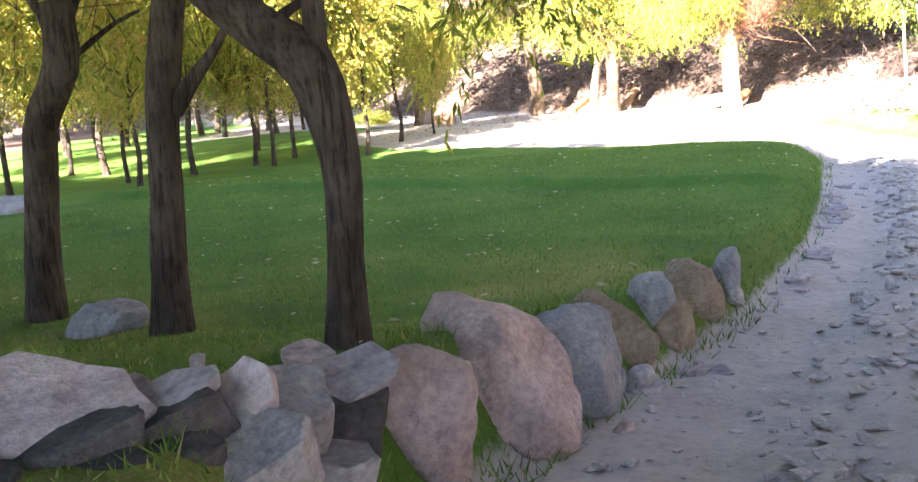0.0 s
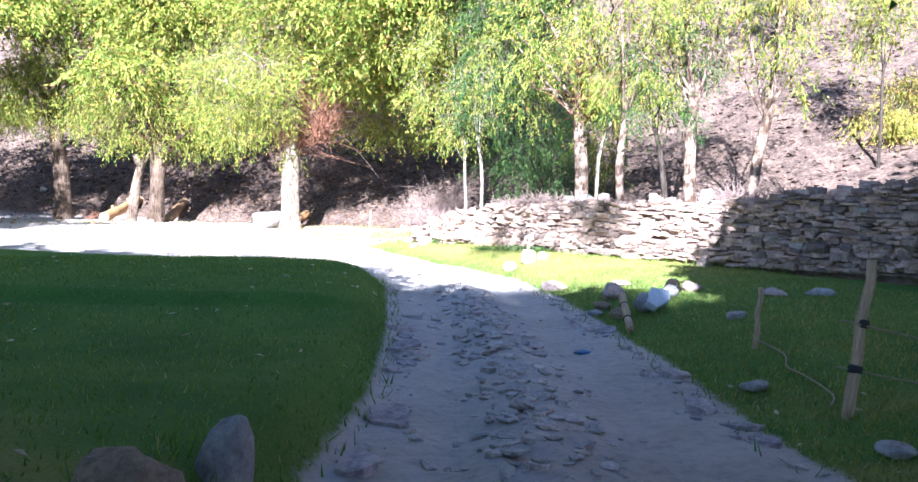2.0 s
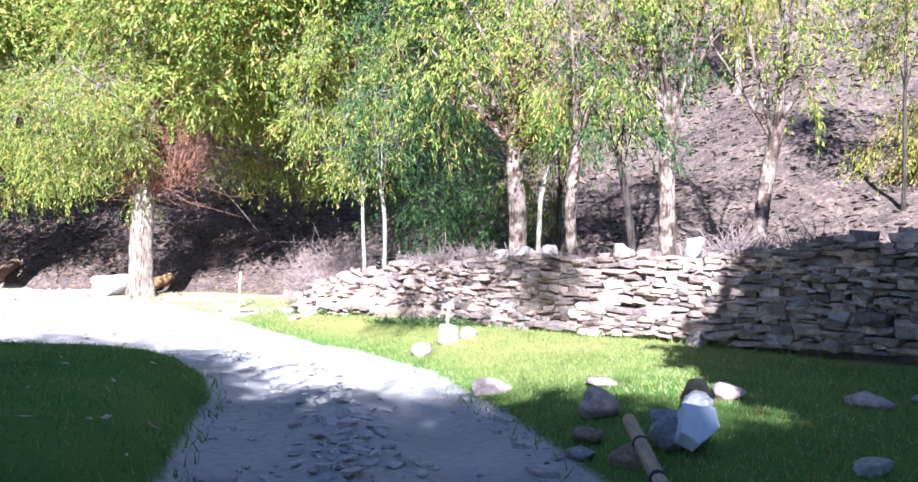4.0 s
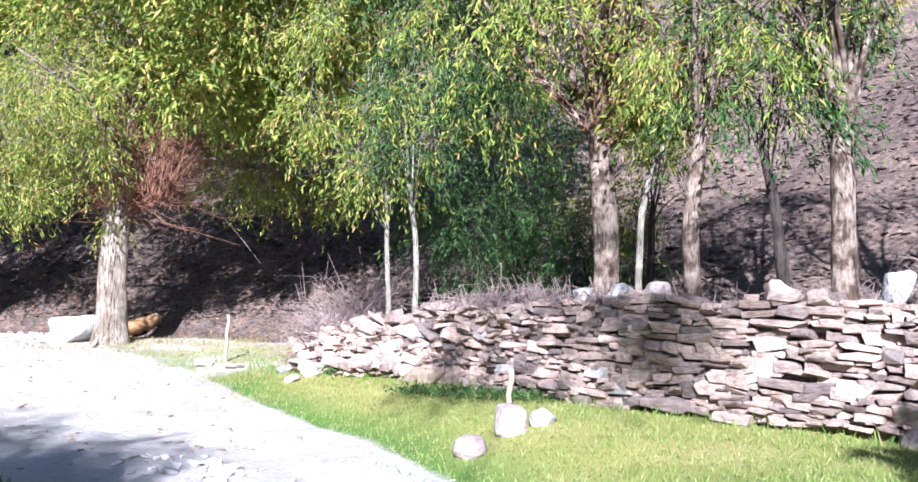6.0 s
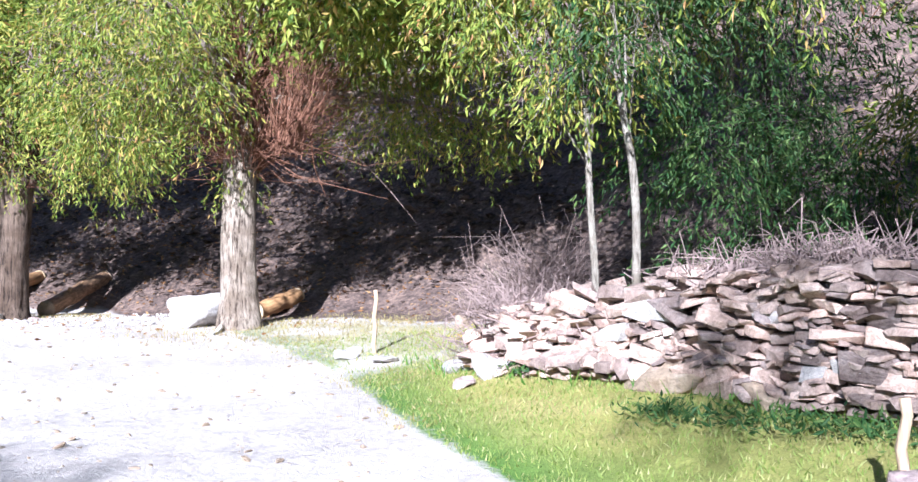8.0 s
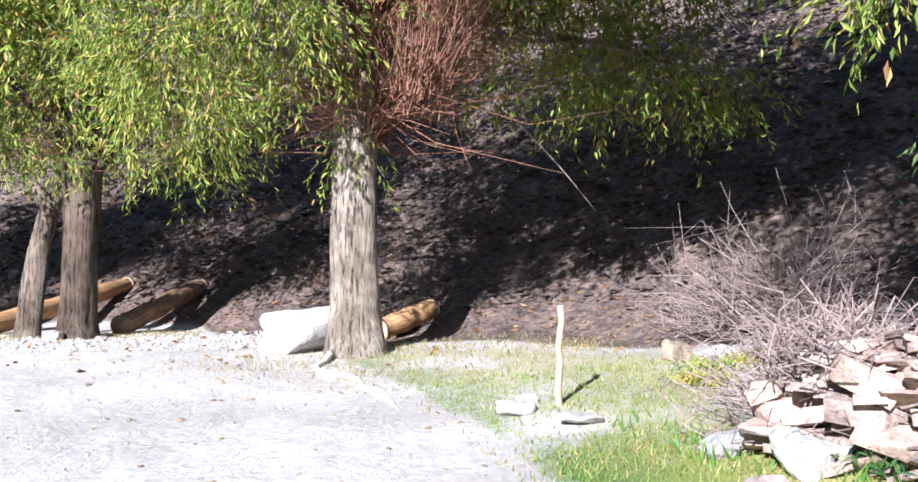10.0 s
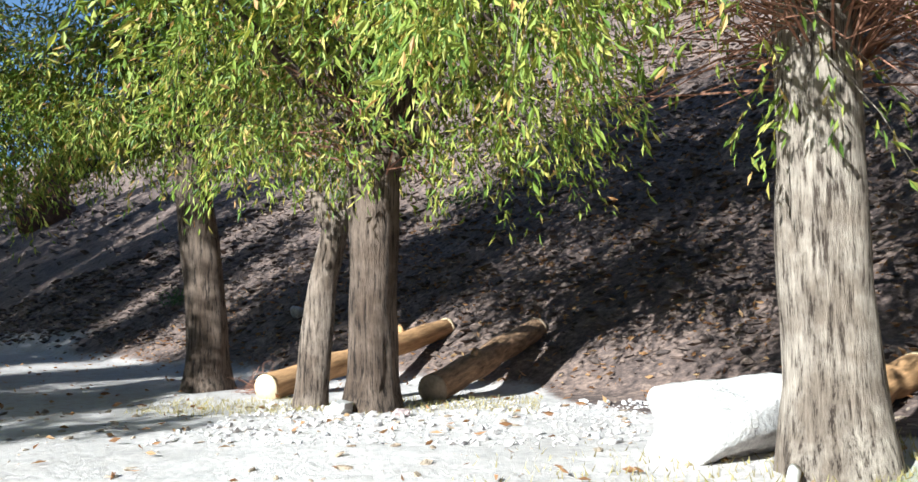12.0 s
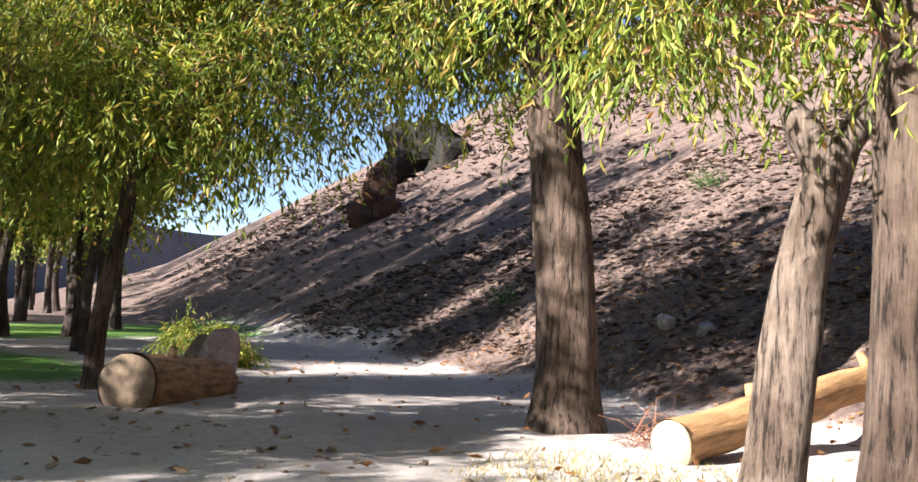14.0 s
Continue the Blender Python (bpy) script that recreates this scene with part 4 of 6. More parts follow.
# more willows on the lower slope, between the wall and the big tree
for k, (x, y, s) in enumerate(((20.5, 36.5, 1.1), (29.5, 33.0, 1.0))):
    tree(x, y, [(0, 0, 0), (0.05, 0, 1.0 * s), (0.0, 0.1, 2.2 * s)], [0.13, 0.11, 0.09],
         [((-0.5, 0, 3.6 * s), (1.7, 1.6, 1.5)), ((0.6, 0.2, 4.9 * s), (1.8, 1.7, 1.7))],
         "young willow rooted in the scree slope", M_BARK_PALE, M_LEAF_YELLOW if k == 1 else M_LEAF, 700, 14, limbs=7, seed=40 + k, sides=10, leaf_len=0.15)

# cluster of willows at the far end of the clearing
tree(-2.2, 45.2, [(0, 0, 0), (0.05, 0, 1.0), (0.25, 0.1, 2.2), (0.35, 0.1, 3.4)], [0.13, 0.11, 0.1, 0.08],
     [((0, 0, 4.6), (1.8, 1.8, 1.7)), ((-1.6, 0.6, 4.2), (1.6, 1.6, 1.5)), ((1.0, 1.0, 5.8), (1.9, 1.9, 1.6)), ((-0.4, 0.4, 6.8), (2.2, 2.0, 1.6)), ((1.9, 0.7, 3.9), (1.3, 1.2, 1.0)), ((2.7, 1.2, 4.6), (1.3, 1.2, 1.1)), ((1.0, 0.4, 3.5), (1.2, 1.0, 0.8)), ((-1.2, 0.2, 3.6), (1.3, 1.0, 0.9)), ((3.5, 1.4, 5.3), (1.2, 1.2, 1.0))],
     "slim willow with grey-brown bark beside a cut log", M_BARK_MID, M_LEAF, 4200, 15, limbs=9, upper=[((1.6, -2.0, 8.2), (2.2, 2.2, 1.2)), ((-2.2, 0.6, 8.6), (2.6, 2.4, 1.4)), ((-0.4, 0, 10.2), (2.4, 2.4, 1.3))], upper_n=300, seed=51, sides=12)
PROTO = tree(-7.6, 49.8, [(0, 0, 0), (-0.1, 0, 1.2), (0.1, 0, 2.4), (0.2, 0, 3.4)], [0.11, 0.1, 0.09, 0.07],
     [((-0.3, 0, 4.6), (1.7, 1.7, 1.6)), ((0.8, 0.3, 5.8), (1.7, 1.7, 1.5)), ((-0.2, 0.2, 3.4), (1.3, 1.3, 0.9))],
     "slim willow in the grove with a dark trunk", M_BARK_DARK, M_LEAF, 720, 14, limbs=7, simple=True, upper=[((0.1, 0, 7.6), (2.2, 2.2, 1.8)), ((0, 0, 10.0), (1.8, 1.8, 1.5))], upper_n=210, seed=52, sides=10, group="willow grove", leaf_len=0.15)
PROTO_Y = tree(-7.2, 31.8, [(0, 0, 0), (0.1, 0, 1.1), (0.0, 0, 2.2), (0.1, 0, 3.2)], [0.09, 0.08, 0.07, 0.06],
     [((-0.2, 0, 4.2), (1.7, 1.6, 1.6)), ((0.6, 0.3, 5.4), (1.7, 1.7, 1.5)), ((0.1, -0.3, 3.2), (1.2, 1.2, 0.8))],
     "slim sunlit willow in the grove with yellow-green leaves", M_BARK_DARK, M_LEAF_YELLOW, 720, 14, limbs=7, simple=True, upper=[((0.1, 0, 7.0), (2.0, 2.0, 1.5))], upper_n=190, seed=53, sides=10, group="willow grove", leaf_len=0.16)
# The first fifteen, far and scaled up, are added to shade the slope.
GROVE = [(-58, 88, 2.5), (-66, 94, 2.8), (-78, 104, 2.8), (-90, 112, 3), (-102, 122, 3), (-114, 132, 3), (-50, 84, 2.6), (-40, 60, 2), (-36, 63, 2), (-44, 67, 2.1), (-50, 74, 2.2), (-30, 55, 1.8), (-41, 74, 2.2), (-54, 82, 2.3), (-33, 66, 2), (-8.6, 50.4, 0.9), (-9.6, 48.2, 1.1), (-15, 53.5, 1.5), (-12.5, 49, 1.2), (-11, 53, 1.55), (-17, 47, 1.3), (-8.8, 30, 0.9), (-9.2, 26, 0.9), (-6.2, 33.9, 0.95), (-2.5, 37.2, 0.8), (-1.2, 38.8, 0.6), (-5.8, 40.8, 0.9), (-12.6, 32.5, 1.1), (-14.4, 33.8, 1), (-10.6, 29, 0.85), (-4.4, 35.6, 0.9), (-11.5, 36, 1.1), (-8.3, 37.4, 1), (-16, 29.5, 1.1), (-13.2, 26.6, 1), (-15.5, 39.5, 1.2), (-19, 35, 1.2), (-6.4, 31, 0.9), (-3.4, 32.6, 0.9), (-20, 60, 1.9), (-24, 56, 1.6), (-28, 64, 2.1), (-33, 60, 1.8), (-38, 70, 2), (-18, 55, 1.3), (-26, 49, 1.5), (-36, 52, 1.8), (-45, 62, 2), (-46, 80, 2.2), (-16, 57, 1.7), (-19.5, 61.5, 1.8), (-14.5, 55.2, 1.5), (-16.5, 35.5, 1.2), (-18, 42, 1.4), (-21, 31, 1.3), (-24, 38, 1.5)]
for k, (x, y, s) in enumerate(GROVE):
    source = PROTO if y > 45 or k % 3 == 0 else PROTO_Y
    copy_thing(source, pose(x, y, ground_z(x, y) - 0.04, 0, 0, 67 * k) @ Matrix.Scale(s, 4))

# unseen tall trees, added round the track's start to keep it in shade
SHADE = tree(10.4, 6.0, [(0, 0, 0), (0.1, 0, 1.6), (0.0, 0, 3.2), (0.1, 0, 5.0)], [0.26, 0.23, 0.21, 0.17],
     [((0.2, 0.2, 7.2), (3.4, 3.4, 1.8)), ((1.2, 0.8, 8.6), (2.9, 2.9, 1.7)), ((-1.4, -0.6, 8.2), (2.9, 2.9, 1.7))],
     "unseen tall willow added to shade the start of the track", M_BARK_DARK, M_LEAF_DEEP, 300, 14, limbs=9, simple=True, upper=[((0.0, 0.2, 7.6), (3.7, 3.7, 2.0)), ((0.2, 0.2, 9.2), (3.0, 3.0, 1.2))], upper_n=460, upper_leaf=(0.44, 0.5), seed=61, leaf_len=0.18, group="tall willows")
for k, (x, y) in enumerate(((6.9, 2.6), (13.6, 8.2), (3.8, -2.2), (9.5, -0.6), (14.2, 2.4), (-8.4, 8.5), (-5.2, 3.0), (-0.4, -4.5), (-9.2, 14.6), (-15.5, 18.0), (17.5, 6.5), (5.5, -8), (11.5, -7), (-5, -4.5), (-10, 0.5), (-4, -11), (-10, -7), (2, -13), (-13, 3.5), (-14, 9.5), (-15, -3), (-14.5, 14.5), (-1.8, -8), (1.6, -6), (-7.4, -5.2), (-6.6, -9.2), (-7.6, -1.4), (-2.6, -2.6), (-18, 12), (-22, 14), (-17.6, 7), (-20.5, 9.4), (-21, 3.6), (-24.5, 9.2), (-26, 15))):
    copy_thing(SHADE, pose(x, y, ground_z(x, y) - 0.05, 0, 0, 80 * k + 20))
copy_thing(SHADE, pose(11.2, 9.6, ground_z(11.2, 9.6) - 0.05, 0, 0, 140) @ Matrix.Scale(0.82, 4))
copy_thing(SHADE, pose(8.4, 4.8, ground_z(8.4, 4.8) - 0.05, 0, 0, 60) @ Matrix.Scale(0.92, 4))

# ---- boulders along the lawn's edge ----
BOULDERS = "boulders along the lawn's edge"
ROCKS = [
    # x, y, (w, d, h), turn, lean, material, label, seed, z
    (-0.38, 4.95, (0.6, 0.5, 0.56), 10, (-14, 8), M_ROCK_PINK, "rounded pink granite boulder in the dry border", 3, 0.82),
    (1.05, 7.75, (0.82, 0.6, 0.58), 0, (0, 0), M_ROCK_BROWN, "low rounded brown boulder in the border", 12, 0.31),
    (1.72, 8.4, (0.5, 0.5, 0.62), 30, (0, 0), M_ROCK_BROWN, "brown boulder carrying a blue-grey stone", 14, 0.16),
    (1.66, 8.32, (0.44, 0.42, 0.4), 10, (0, 10), M_ROCK_GREY, "blue-grey stone laid on a brown boulder", 15, 0.5),
    (2.12, 9.1, (0.6, 0.5, 0.52), 0, (0, 0), M_ROCK_BROWN, "rounded brown boulder in the border", 17, 0.31),
    (2.3, 9.2, (0.36, 0.4, 0.4), 0, (0, 0), M_ROCK_BROWN, "small brown boulder at the end of the border", 18, 0.22),
    (2.68, 9.75, (0.3, 0.26, 0.56), 0, (0, 14), M_ROCK_GREY, "upright blue-grey stone at the end of the border", 19, 0.27),
    (2.72, 9.5, (0.2, 0.2, 0.2), 0, (0, 0), M_ROCK_WHITE, "small pale stone at the foot of the border", 20, 0.24),
    (1.28, 7.25, (0.26, 0.2, 0.18), 30, (0, 0), M_ROCK_WHITE, "small pale stone beside the track", 22, 0.22),
    (1.05, 7.1, (0.2, 0.2, 0.18), 0, (0, 0), M_ROCK_GREY, "small grey stone beside the track", 23, 0.24),
    (0.95, 7.2, (0.16, 0.14, 0.2), 0, (0, 0), M_ROCK_GREY, "small grey stone beside the track", 24, 0.26),
    (0.95, 6.2, (0.2, 0.14, 0.12), 40, (0, 0), M_ROCK_PINK, "small pink stone on the track's edge", 25, 0.18),
    (-3.46, 8.45, (0.68, 0.5, 0.42), 0, (0, 0), M_ROCK_GREY, "grey rock on the lawn under the trees", 26, 0.66),
    (-10.9, 21.9, (1.2, 0.9, 0.5), 10, (0, 0), M_ROCK_GREY, "pale grey rock at the lawn's edge", 27, 0.4),
]
for x, y, z, size, seed, m, label, facets in (
    (0.1, 6.0, 0.7, (1.2, 0.95, 1.3), 8, M_ROCK_PINK, "large angular pink-grey boulder beside the track", (((0.8, -0.35, 0.5), 0.5), ((-0.4, -0.5, 0.75), 0.66), ((-0.95, -0.3, 0.0), 0.66), ((0.0, -0.95, 0.3), 0.6), ((0.95, -0.1, 0.1), 0.78))),
    (0.64, 6.75, 0.54, (0.92, 0.7, 0.96), 5, M_ROCK_GREY, "grey wedge-shaped boulder beside the track", (((0.3, -0.4, 0.85), 0.6), ((0.95, -0.3, 0.15), 0.66), ((-0.3, -0.9, 0.3), 0.6)))):
    ob = part("boulder", rock_bm(size, seed, 4, 5, 0.1, 0.0, 0.75, facets), m)
    ob.matrix_world = pose(x, y, z)
    tagged(ob, label, "rock", BOULDERS)
for x, y, size, turn, lean, m, label, seed, z in ROCKS:
    size = (size[0] * 1.06, size[1], size[2] * 1.35)
    rock("boulder" if size[0] > 0.4 else "stone", x, y, size, seed, m, label, "rock", BOULDERS if y < 11 and x > -1 else "", 0.387, turn, lean, 4 if size[0] > 0.4 else 3, z, 6 if m == M_ROCK_BROWN else 9, 0.11, 0.0, 0.5 if m == M_ROCK_BROWN else 0.72)
for x, y, z, size, rx, ry, rz, seed, m, label in (
    (-1.99, 3.8, 1.4, (1.2, 0.84, 0.24), 24, 5, 6, 61, M_SLAB, "broad pale slab topping the dry border"),
    (-1.43, 3.94, 1.43, (0.66, 0.42, 0.07), 12, -17, 5, 63, M_SLAB, "long pale slab over a dark broken block"),
    (-1.12, 4.02, 1.37, (0.5, 0.34, 0.1), 42, -42, 15, 65, M_SLAB, "thin tilted slab propped on the border"),
    (-0.68, 4.52, 1.29, (0.52, 0.44, 0.1), 18, -9, 20, 67, M_SLAB, "flat pinkish slab lying on the border"),
    (-0.93, 4.78, 1.345, (0.28, 0.24, 0.07), 16, 10, 0, 68, M_SLAB, "small pale slab on the border"),
    (-0.95, 4.66, 1.285, (0.26, 0.22, 0.08), 10, 0, 40, 75, M_ROCK_GREY, "small grey slab under a pale one"),
    (-1.47, 4.34, 1.36, (0.44, 0.28, 0.1), 16, -14, -10, 76, M_SLAB, "pale slab at the back of the border"),
    (-1.84, 3.62, 1.27, (1.0, 0.44, 0.36), 4, -6, 12, 62, M_SLAB_SHADE, "block under the broad slab, coloured as its shaded front"),
    (-1.4, 3.8, 1.29, (0.66, 0.4, 0.3), 2, -15, 6, 64, M_SLAB_SHADE, "broken block coloured as the long slab's shaded front"),
    (-0.96, 4.2, 1.12, (0.5, 0.44, 0.6), 22, 8, 12, 66, M_ROCK_GREY, "tall grey sloping block in the border"),
    (-0.68, 4.44, 1.07, (0.42, 0.36, 0.44), 8, 10, 0, 69, M_SLAB_SHADE, "dark stone packed below the slabs"),
    (-1.36, 3.55, 1.2, (0.32, 0.26, 0.24), 0, -8, 10, 72, M_ROCK_BROWN, "orange-brown block at the base of the border"),
    (-1.06, 3.82, 1.1, (0.74, 0.5, 0.44), 18, -14, 20, 73, M_ROCK_GREY, "sloping grey block at the foot of the border"),
    (-1.66, 3.4, 1.2, (0.9, 0.5, 0.36), 6, 0, -8, 74, M_SLAB_SHADE, "dark block at the base of the border"),
    (-1.27, 3.64, 1.23, (0.42, 0.36, 0.3), 4, 6, 20, 79, M_SLAB_SHADE, "block filling a gap in the border, coloured as its shade"),
    (-2.1, 3.3, 1.22, (0.7, 0.5, 0.36), 4, 6, -12, 80, M_SLAB_SHADE, "dark block at the outer end of the border"),
    (-0.72, 4.2, 0.9, (0.4, 0.36, 0.34), 10, 6, 30, 77, M_ROCK_GREY, "grey block at the foot of the border"),
    (-1.87, 4.3, 1.37, (0.14, 0.12, 0.15), 0, 8, 0, 70, M_ROCK_PINK, "pinkish stone on top of the border"),
    (-1.74, 4.36, 1.35, (0.28, 0.22, 0.13), 10, -6, 0, 71, M_SLAB, "pale stone on top of the border"),
    (-1.42, 4.48, 1.42, (0.1, 0.1, 0.13), 0, 6, 0, 78, M_SLAB, "small stone standing on the border")):
    slab(x, y, z, size, rx, ry, rz, seed, m, label)

# pale boulder by the big willow, stones on the slope, dark outcrop
ob = part("boulder", rock_bm((1.25, 0.9, 0.8), 91, 4, 9, 0.1, 0.2, 0.85), M_ROCK_WHITE)
ob.matrix_world = pose(10.65, 40.1, ground_z(10.65, 40.1) + 0.24, 4, -6, 12)
tagged(ob, "pale blocky sunlit boulder beside the pollarded willow", "rock")
rock("stone", 3.2, 52.1, (0.4, 0.35, 0.32), 82, M_ROCK_GREY, "blue-grey stone on the lower slope", "rock", sink=0.25)
rock("stone", 3.95, 51.5, (0.3, 0.25, 0.24), 83, M_ROCK_GREY, "blue-grey stone on the lower slope", "rock", sink=0.25)


def outcrop(x, y, blocks, label, material):
    """A jagged crag of several broken blocks."""
    root = new("outcrop")
    root.location = (x, y, ground_z(x, y))
    for k, (dx, dy, dz, size, turn) in enumerate(blocks):
        b = rock_bm(size, 840 + k + int(abs(x)), 3, 9, 0.2)
        bmesh.ops.transform(b, matrix=pose(dx, dy, dz, 14 * math.sin(2.1 * k + x), 16 * math.cos(1.7 * k), turn), verts=b.verts)
        part("block", b, material, root, "", False)
    return tagged(root, label, "rock")


outcrop(-32.5, 106.5, ((0, 0, 1.6, (7.0, 5.0, 5.0), 10), (2.8, -0.6, 0.6, (4.4, 3.6, 4.2), 50), (-2.8, 0.2, 0.4, (4.0, 3.4, 3.4), -20), (0.6, -0.8, 3.4, (3.0, 2.6, 2.6), 30), (-1.0, -1.6, 0.2, (3.6, 2.4, 2.4), 70), (3.4, -1.0, -0.6, (2.4, 2.2, 2.4), 0)), "dark jagged rock outcrop, blackened for its shade, on the scree slope", M_ROCK_DARK)
outcrop(-24.6, 87.0, ((0, 0, 1.2, (2.6, 2.2, 3.0), 0), (0.9, -0.5, 0.4, (2.2, 1.8, 2.4), 40), (-0.9, -0.4, 0.3, (1.9, 1.8, 2.0), -30), (0.2, -0.4, 2.5, (1.6, 1.5, 1.8), 20), (-0.2, -1.1, -0.2, (2.4, 1.4, 1.6), 60)), "rusty brown jagged rock outcrop on the scree slope", M_ROCK_RUST)


# ---- felled timber ----
def log(x0, y0, x1, y1, r0, r1, label, knots=(), end=M_LOG_END, bark=M_LOG):
    a, b = Vector((x0, y0, ground_z(x0, y0) + r0 * 0.72)), Vector((x1, y1, ground_z(x1, y1) + r1 * 0.45))
    length = (b - a).length
    root = new("log")
    root.matrix_world = Matrix.Translation(a) @ (b - a).to_track_quat("Z", "Y").to_matrix().to_4x4()
    tagged(root, label, "log", "felled logs")
    bm = bmesh.new()
    n = 14
    tube(bm, [(0.02 * math.sin(i), 0.015 * math.cos(i * 1.7), length * i / (n - 1)) for i in range(n)], [r0 + (r1 - r0) * i / (n - 1) for i in range(n)], 20, x0, 0.1, False)
    part("bark", bm, bark, root)
    for z, r, flip in ((0.0, r0, True), (length, r1, False)):
        bm = bmesh.new()
        tube(bm, [(0, 0, z - 0.03), (0, 0, z + 0.03)], [r * 1.0, r * 1.0], 20, 1.0, 0.06)
        part("cut_end", bm, end, root, "sawn end")
    for z, w in knots:
        bm = bmesh.new()
        d = Vector((math.cos(w), math.sin(w), 0.25))
        tube(bm, [Vector((0, 0, z)) + d * r0 * 0.7, Vector((0, 0, z)) + d * (r0 + 0.1)], [0.06, 0.045], 9)
        part("knot", bm, bark, root)
    return root


log(5.2, 44.6, 7.05, 48.7, 0.2, 0.17, "peeled orange log with a pale sawn end", ((1.2, 1.2), (3.3, 1.0)))
log(7.62, 44.0, 8.75, 47.2, 0.2, 0.18, "rough brown log lying in the scree", ((1.0, 2.0),), end=M_LOG_OLD, bark=M_LOG_BROWN)
log(12.05, 42.0, 13.1, 42.9, 0.19, 0.18, "short brown log behind the pollarded willow")
log(-0.6, 44.25, -1.2, 46.3, 0.33, 0.3, "thick cut trunk section lying on the ground", ((0.9, 1.5),), end=M_LOG_OLD, bark=M_LOG_BROWN)
rock("boulder", -1.62, 46.85, (0.55, 0.5, 0.95), 86, M_ROCK_PINK, "upright brown rock behind the cut trunk section", "rock", sink=0.1, turn=30, lean=(0, 12), cuts=7, boxy=0.8)
rock("boulder", -2.0, 46.9, (0.6, 0.5, 0.8), 87, M_ROCK_BROWN, "brown rock leaning on an upright one", "rock", sink=0.1, cuts=7, boxy=0.8)

# leaning dead stem beside the dark willow
root = new("tree_stump")
root.location = (6.1, 43.65, ground_z(6.1, 43.65) - 0.05)
tagged(root, "leaning pale stump of a sawn-off willow beside the logs", "tree stump")
bm = bmesh.new()
line = smooth_line([(0, 0, -0.1), (0.1, 0, 0.8), (0.22, 0, 1.7), (0.42, 0, 2.5)], 14)
tube(bm, line, [0.24, 0.215] + [0.2 - 0.004 * i for i in range(12)], 18, 3.3, 0.2)
part("trunk", bm, M_BARK_STEM, root)
bm = bmesh.new()
tube(bm, smooth_line([(0.36, 0, 2.25), (0.18, -0.05, 2.6), (0.1, -0.08, 2.75)], 6), [0.15, 0.14, 0.13, 0.11, 0.09, 0.07], 12, 4.0, 0.2)
part("broken_limb", bm, M_BARK_STEM, root)
bm = bmesh.new()
tube(bm, smooth_line([(0.4, 0, 2.4), (0.75, 0, 2.9), (1.1, 0, 3.7)], 7), [0.14, 0.12, 0.1, 0.09, 0.08, 0.07, 0.06], 10, 5.0, 0.2)
part("limb", bm, M_BARK_STEM, root)


# ---- fence, stake, marker ----
def post(x, y, height, r, tilt, turn, label, material=M_POST, bands=(), category="fence post", name="fence_post", group=""):
    root = new(name)
    root.matrix_world = pose(x, y, ground_z(x, y) - 0.03, 0, tilt, turn)
    tagged(root, label, category, group)
    bm = bmesh.new()
    n = 9
    tube(bm, [(0.012 * math.sin(2.1 * i), 0.012 * math.cos(1.3 * i), -0.1 + (height + 0.1) * i / (n - 1)) for i in range(n)], [r * (1.05 - 0.02 * i) for i in range(n)], 11, x, 0.12)
    shaft = part("shaft", bm, material, root)
    for z in bands:
        bm = bmesh.new()
        tube(bm, [(0, 0, z - 0.035), (0, 0, z - 0.015), (0, 0, z + 0.02), (0, 0, z + 0.04)], [r * 1.05, r * 1.28, r * 1.25, r * 1.05], 11, z, 0.2)
        part("binding", bm, M_RUBBER, shaft, "dark wound binding")
    return root


post(8.22, 10.5, 1.42, 0.05, 9, 0, "pale leaning fence post bound with dark strips", bands=(0.45, 0.85), group="fence posts")
post(9.83, 13.29, 0.78, 0.035, 4, 0, "short weathered grey fence post on the verge", group="fence posts")
post(12.95, 35.0, 1.0, 0.035, 2, 0, "thin pale wooden stake on the sunny verge", category="stake", name="stake")
post(13.72, 25.45, 0.7, 0.035, 3, 0, "short pale marker post between stones", category="post", name="marker_post")


def wire(points, label, r=0.008):
    bm = bmesh.new()
    line = smooth_line(points, 26)
    tube(bm, line, [r] * 26, 5)
    return tagged(part("fence_wire", bm, M_WIRE), label, "wire", "fence wires")


def gz(x, y, up):
    return (x, y, ground_z(x, y) + up)


wire([gz(8.18, 10.58, 0.85), gz(9.0, 9.9, 0.5), gz(9.9, 9.0, 0.3), gz(11, 8.0, 0.4)], "slack fence wire tied to the bound post")
wire([gz(8.15, 10.58, 0.45), gz(8.9, 10.0, 0.18), gz(10, 9.2, 0.12), gz(11, 8.6, 0.2)], "slack low fence wire tied to the bound post")
wire([gz(9.83, 13.27, 0.12), gz(9.6, 12.6, 0.05), gz(9.25, 12.2, 0.02), gz(8.9, 11.6, 0.06), gz(8.6, 11.0, 0.03), gz(8.13, 10.6, 0.1)], "loose wire trailing over the grass between two posts", 0.01)

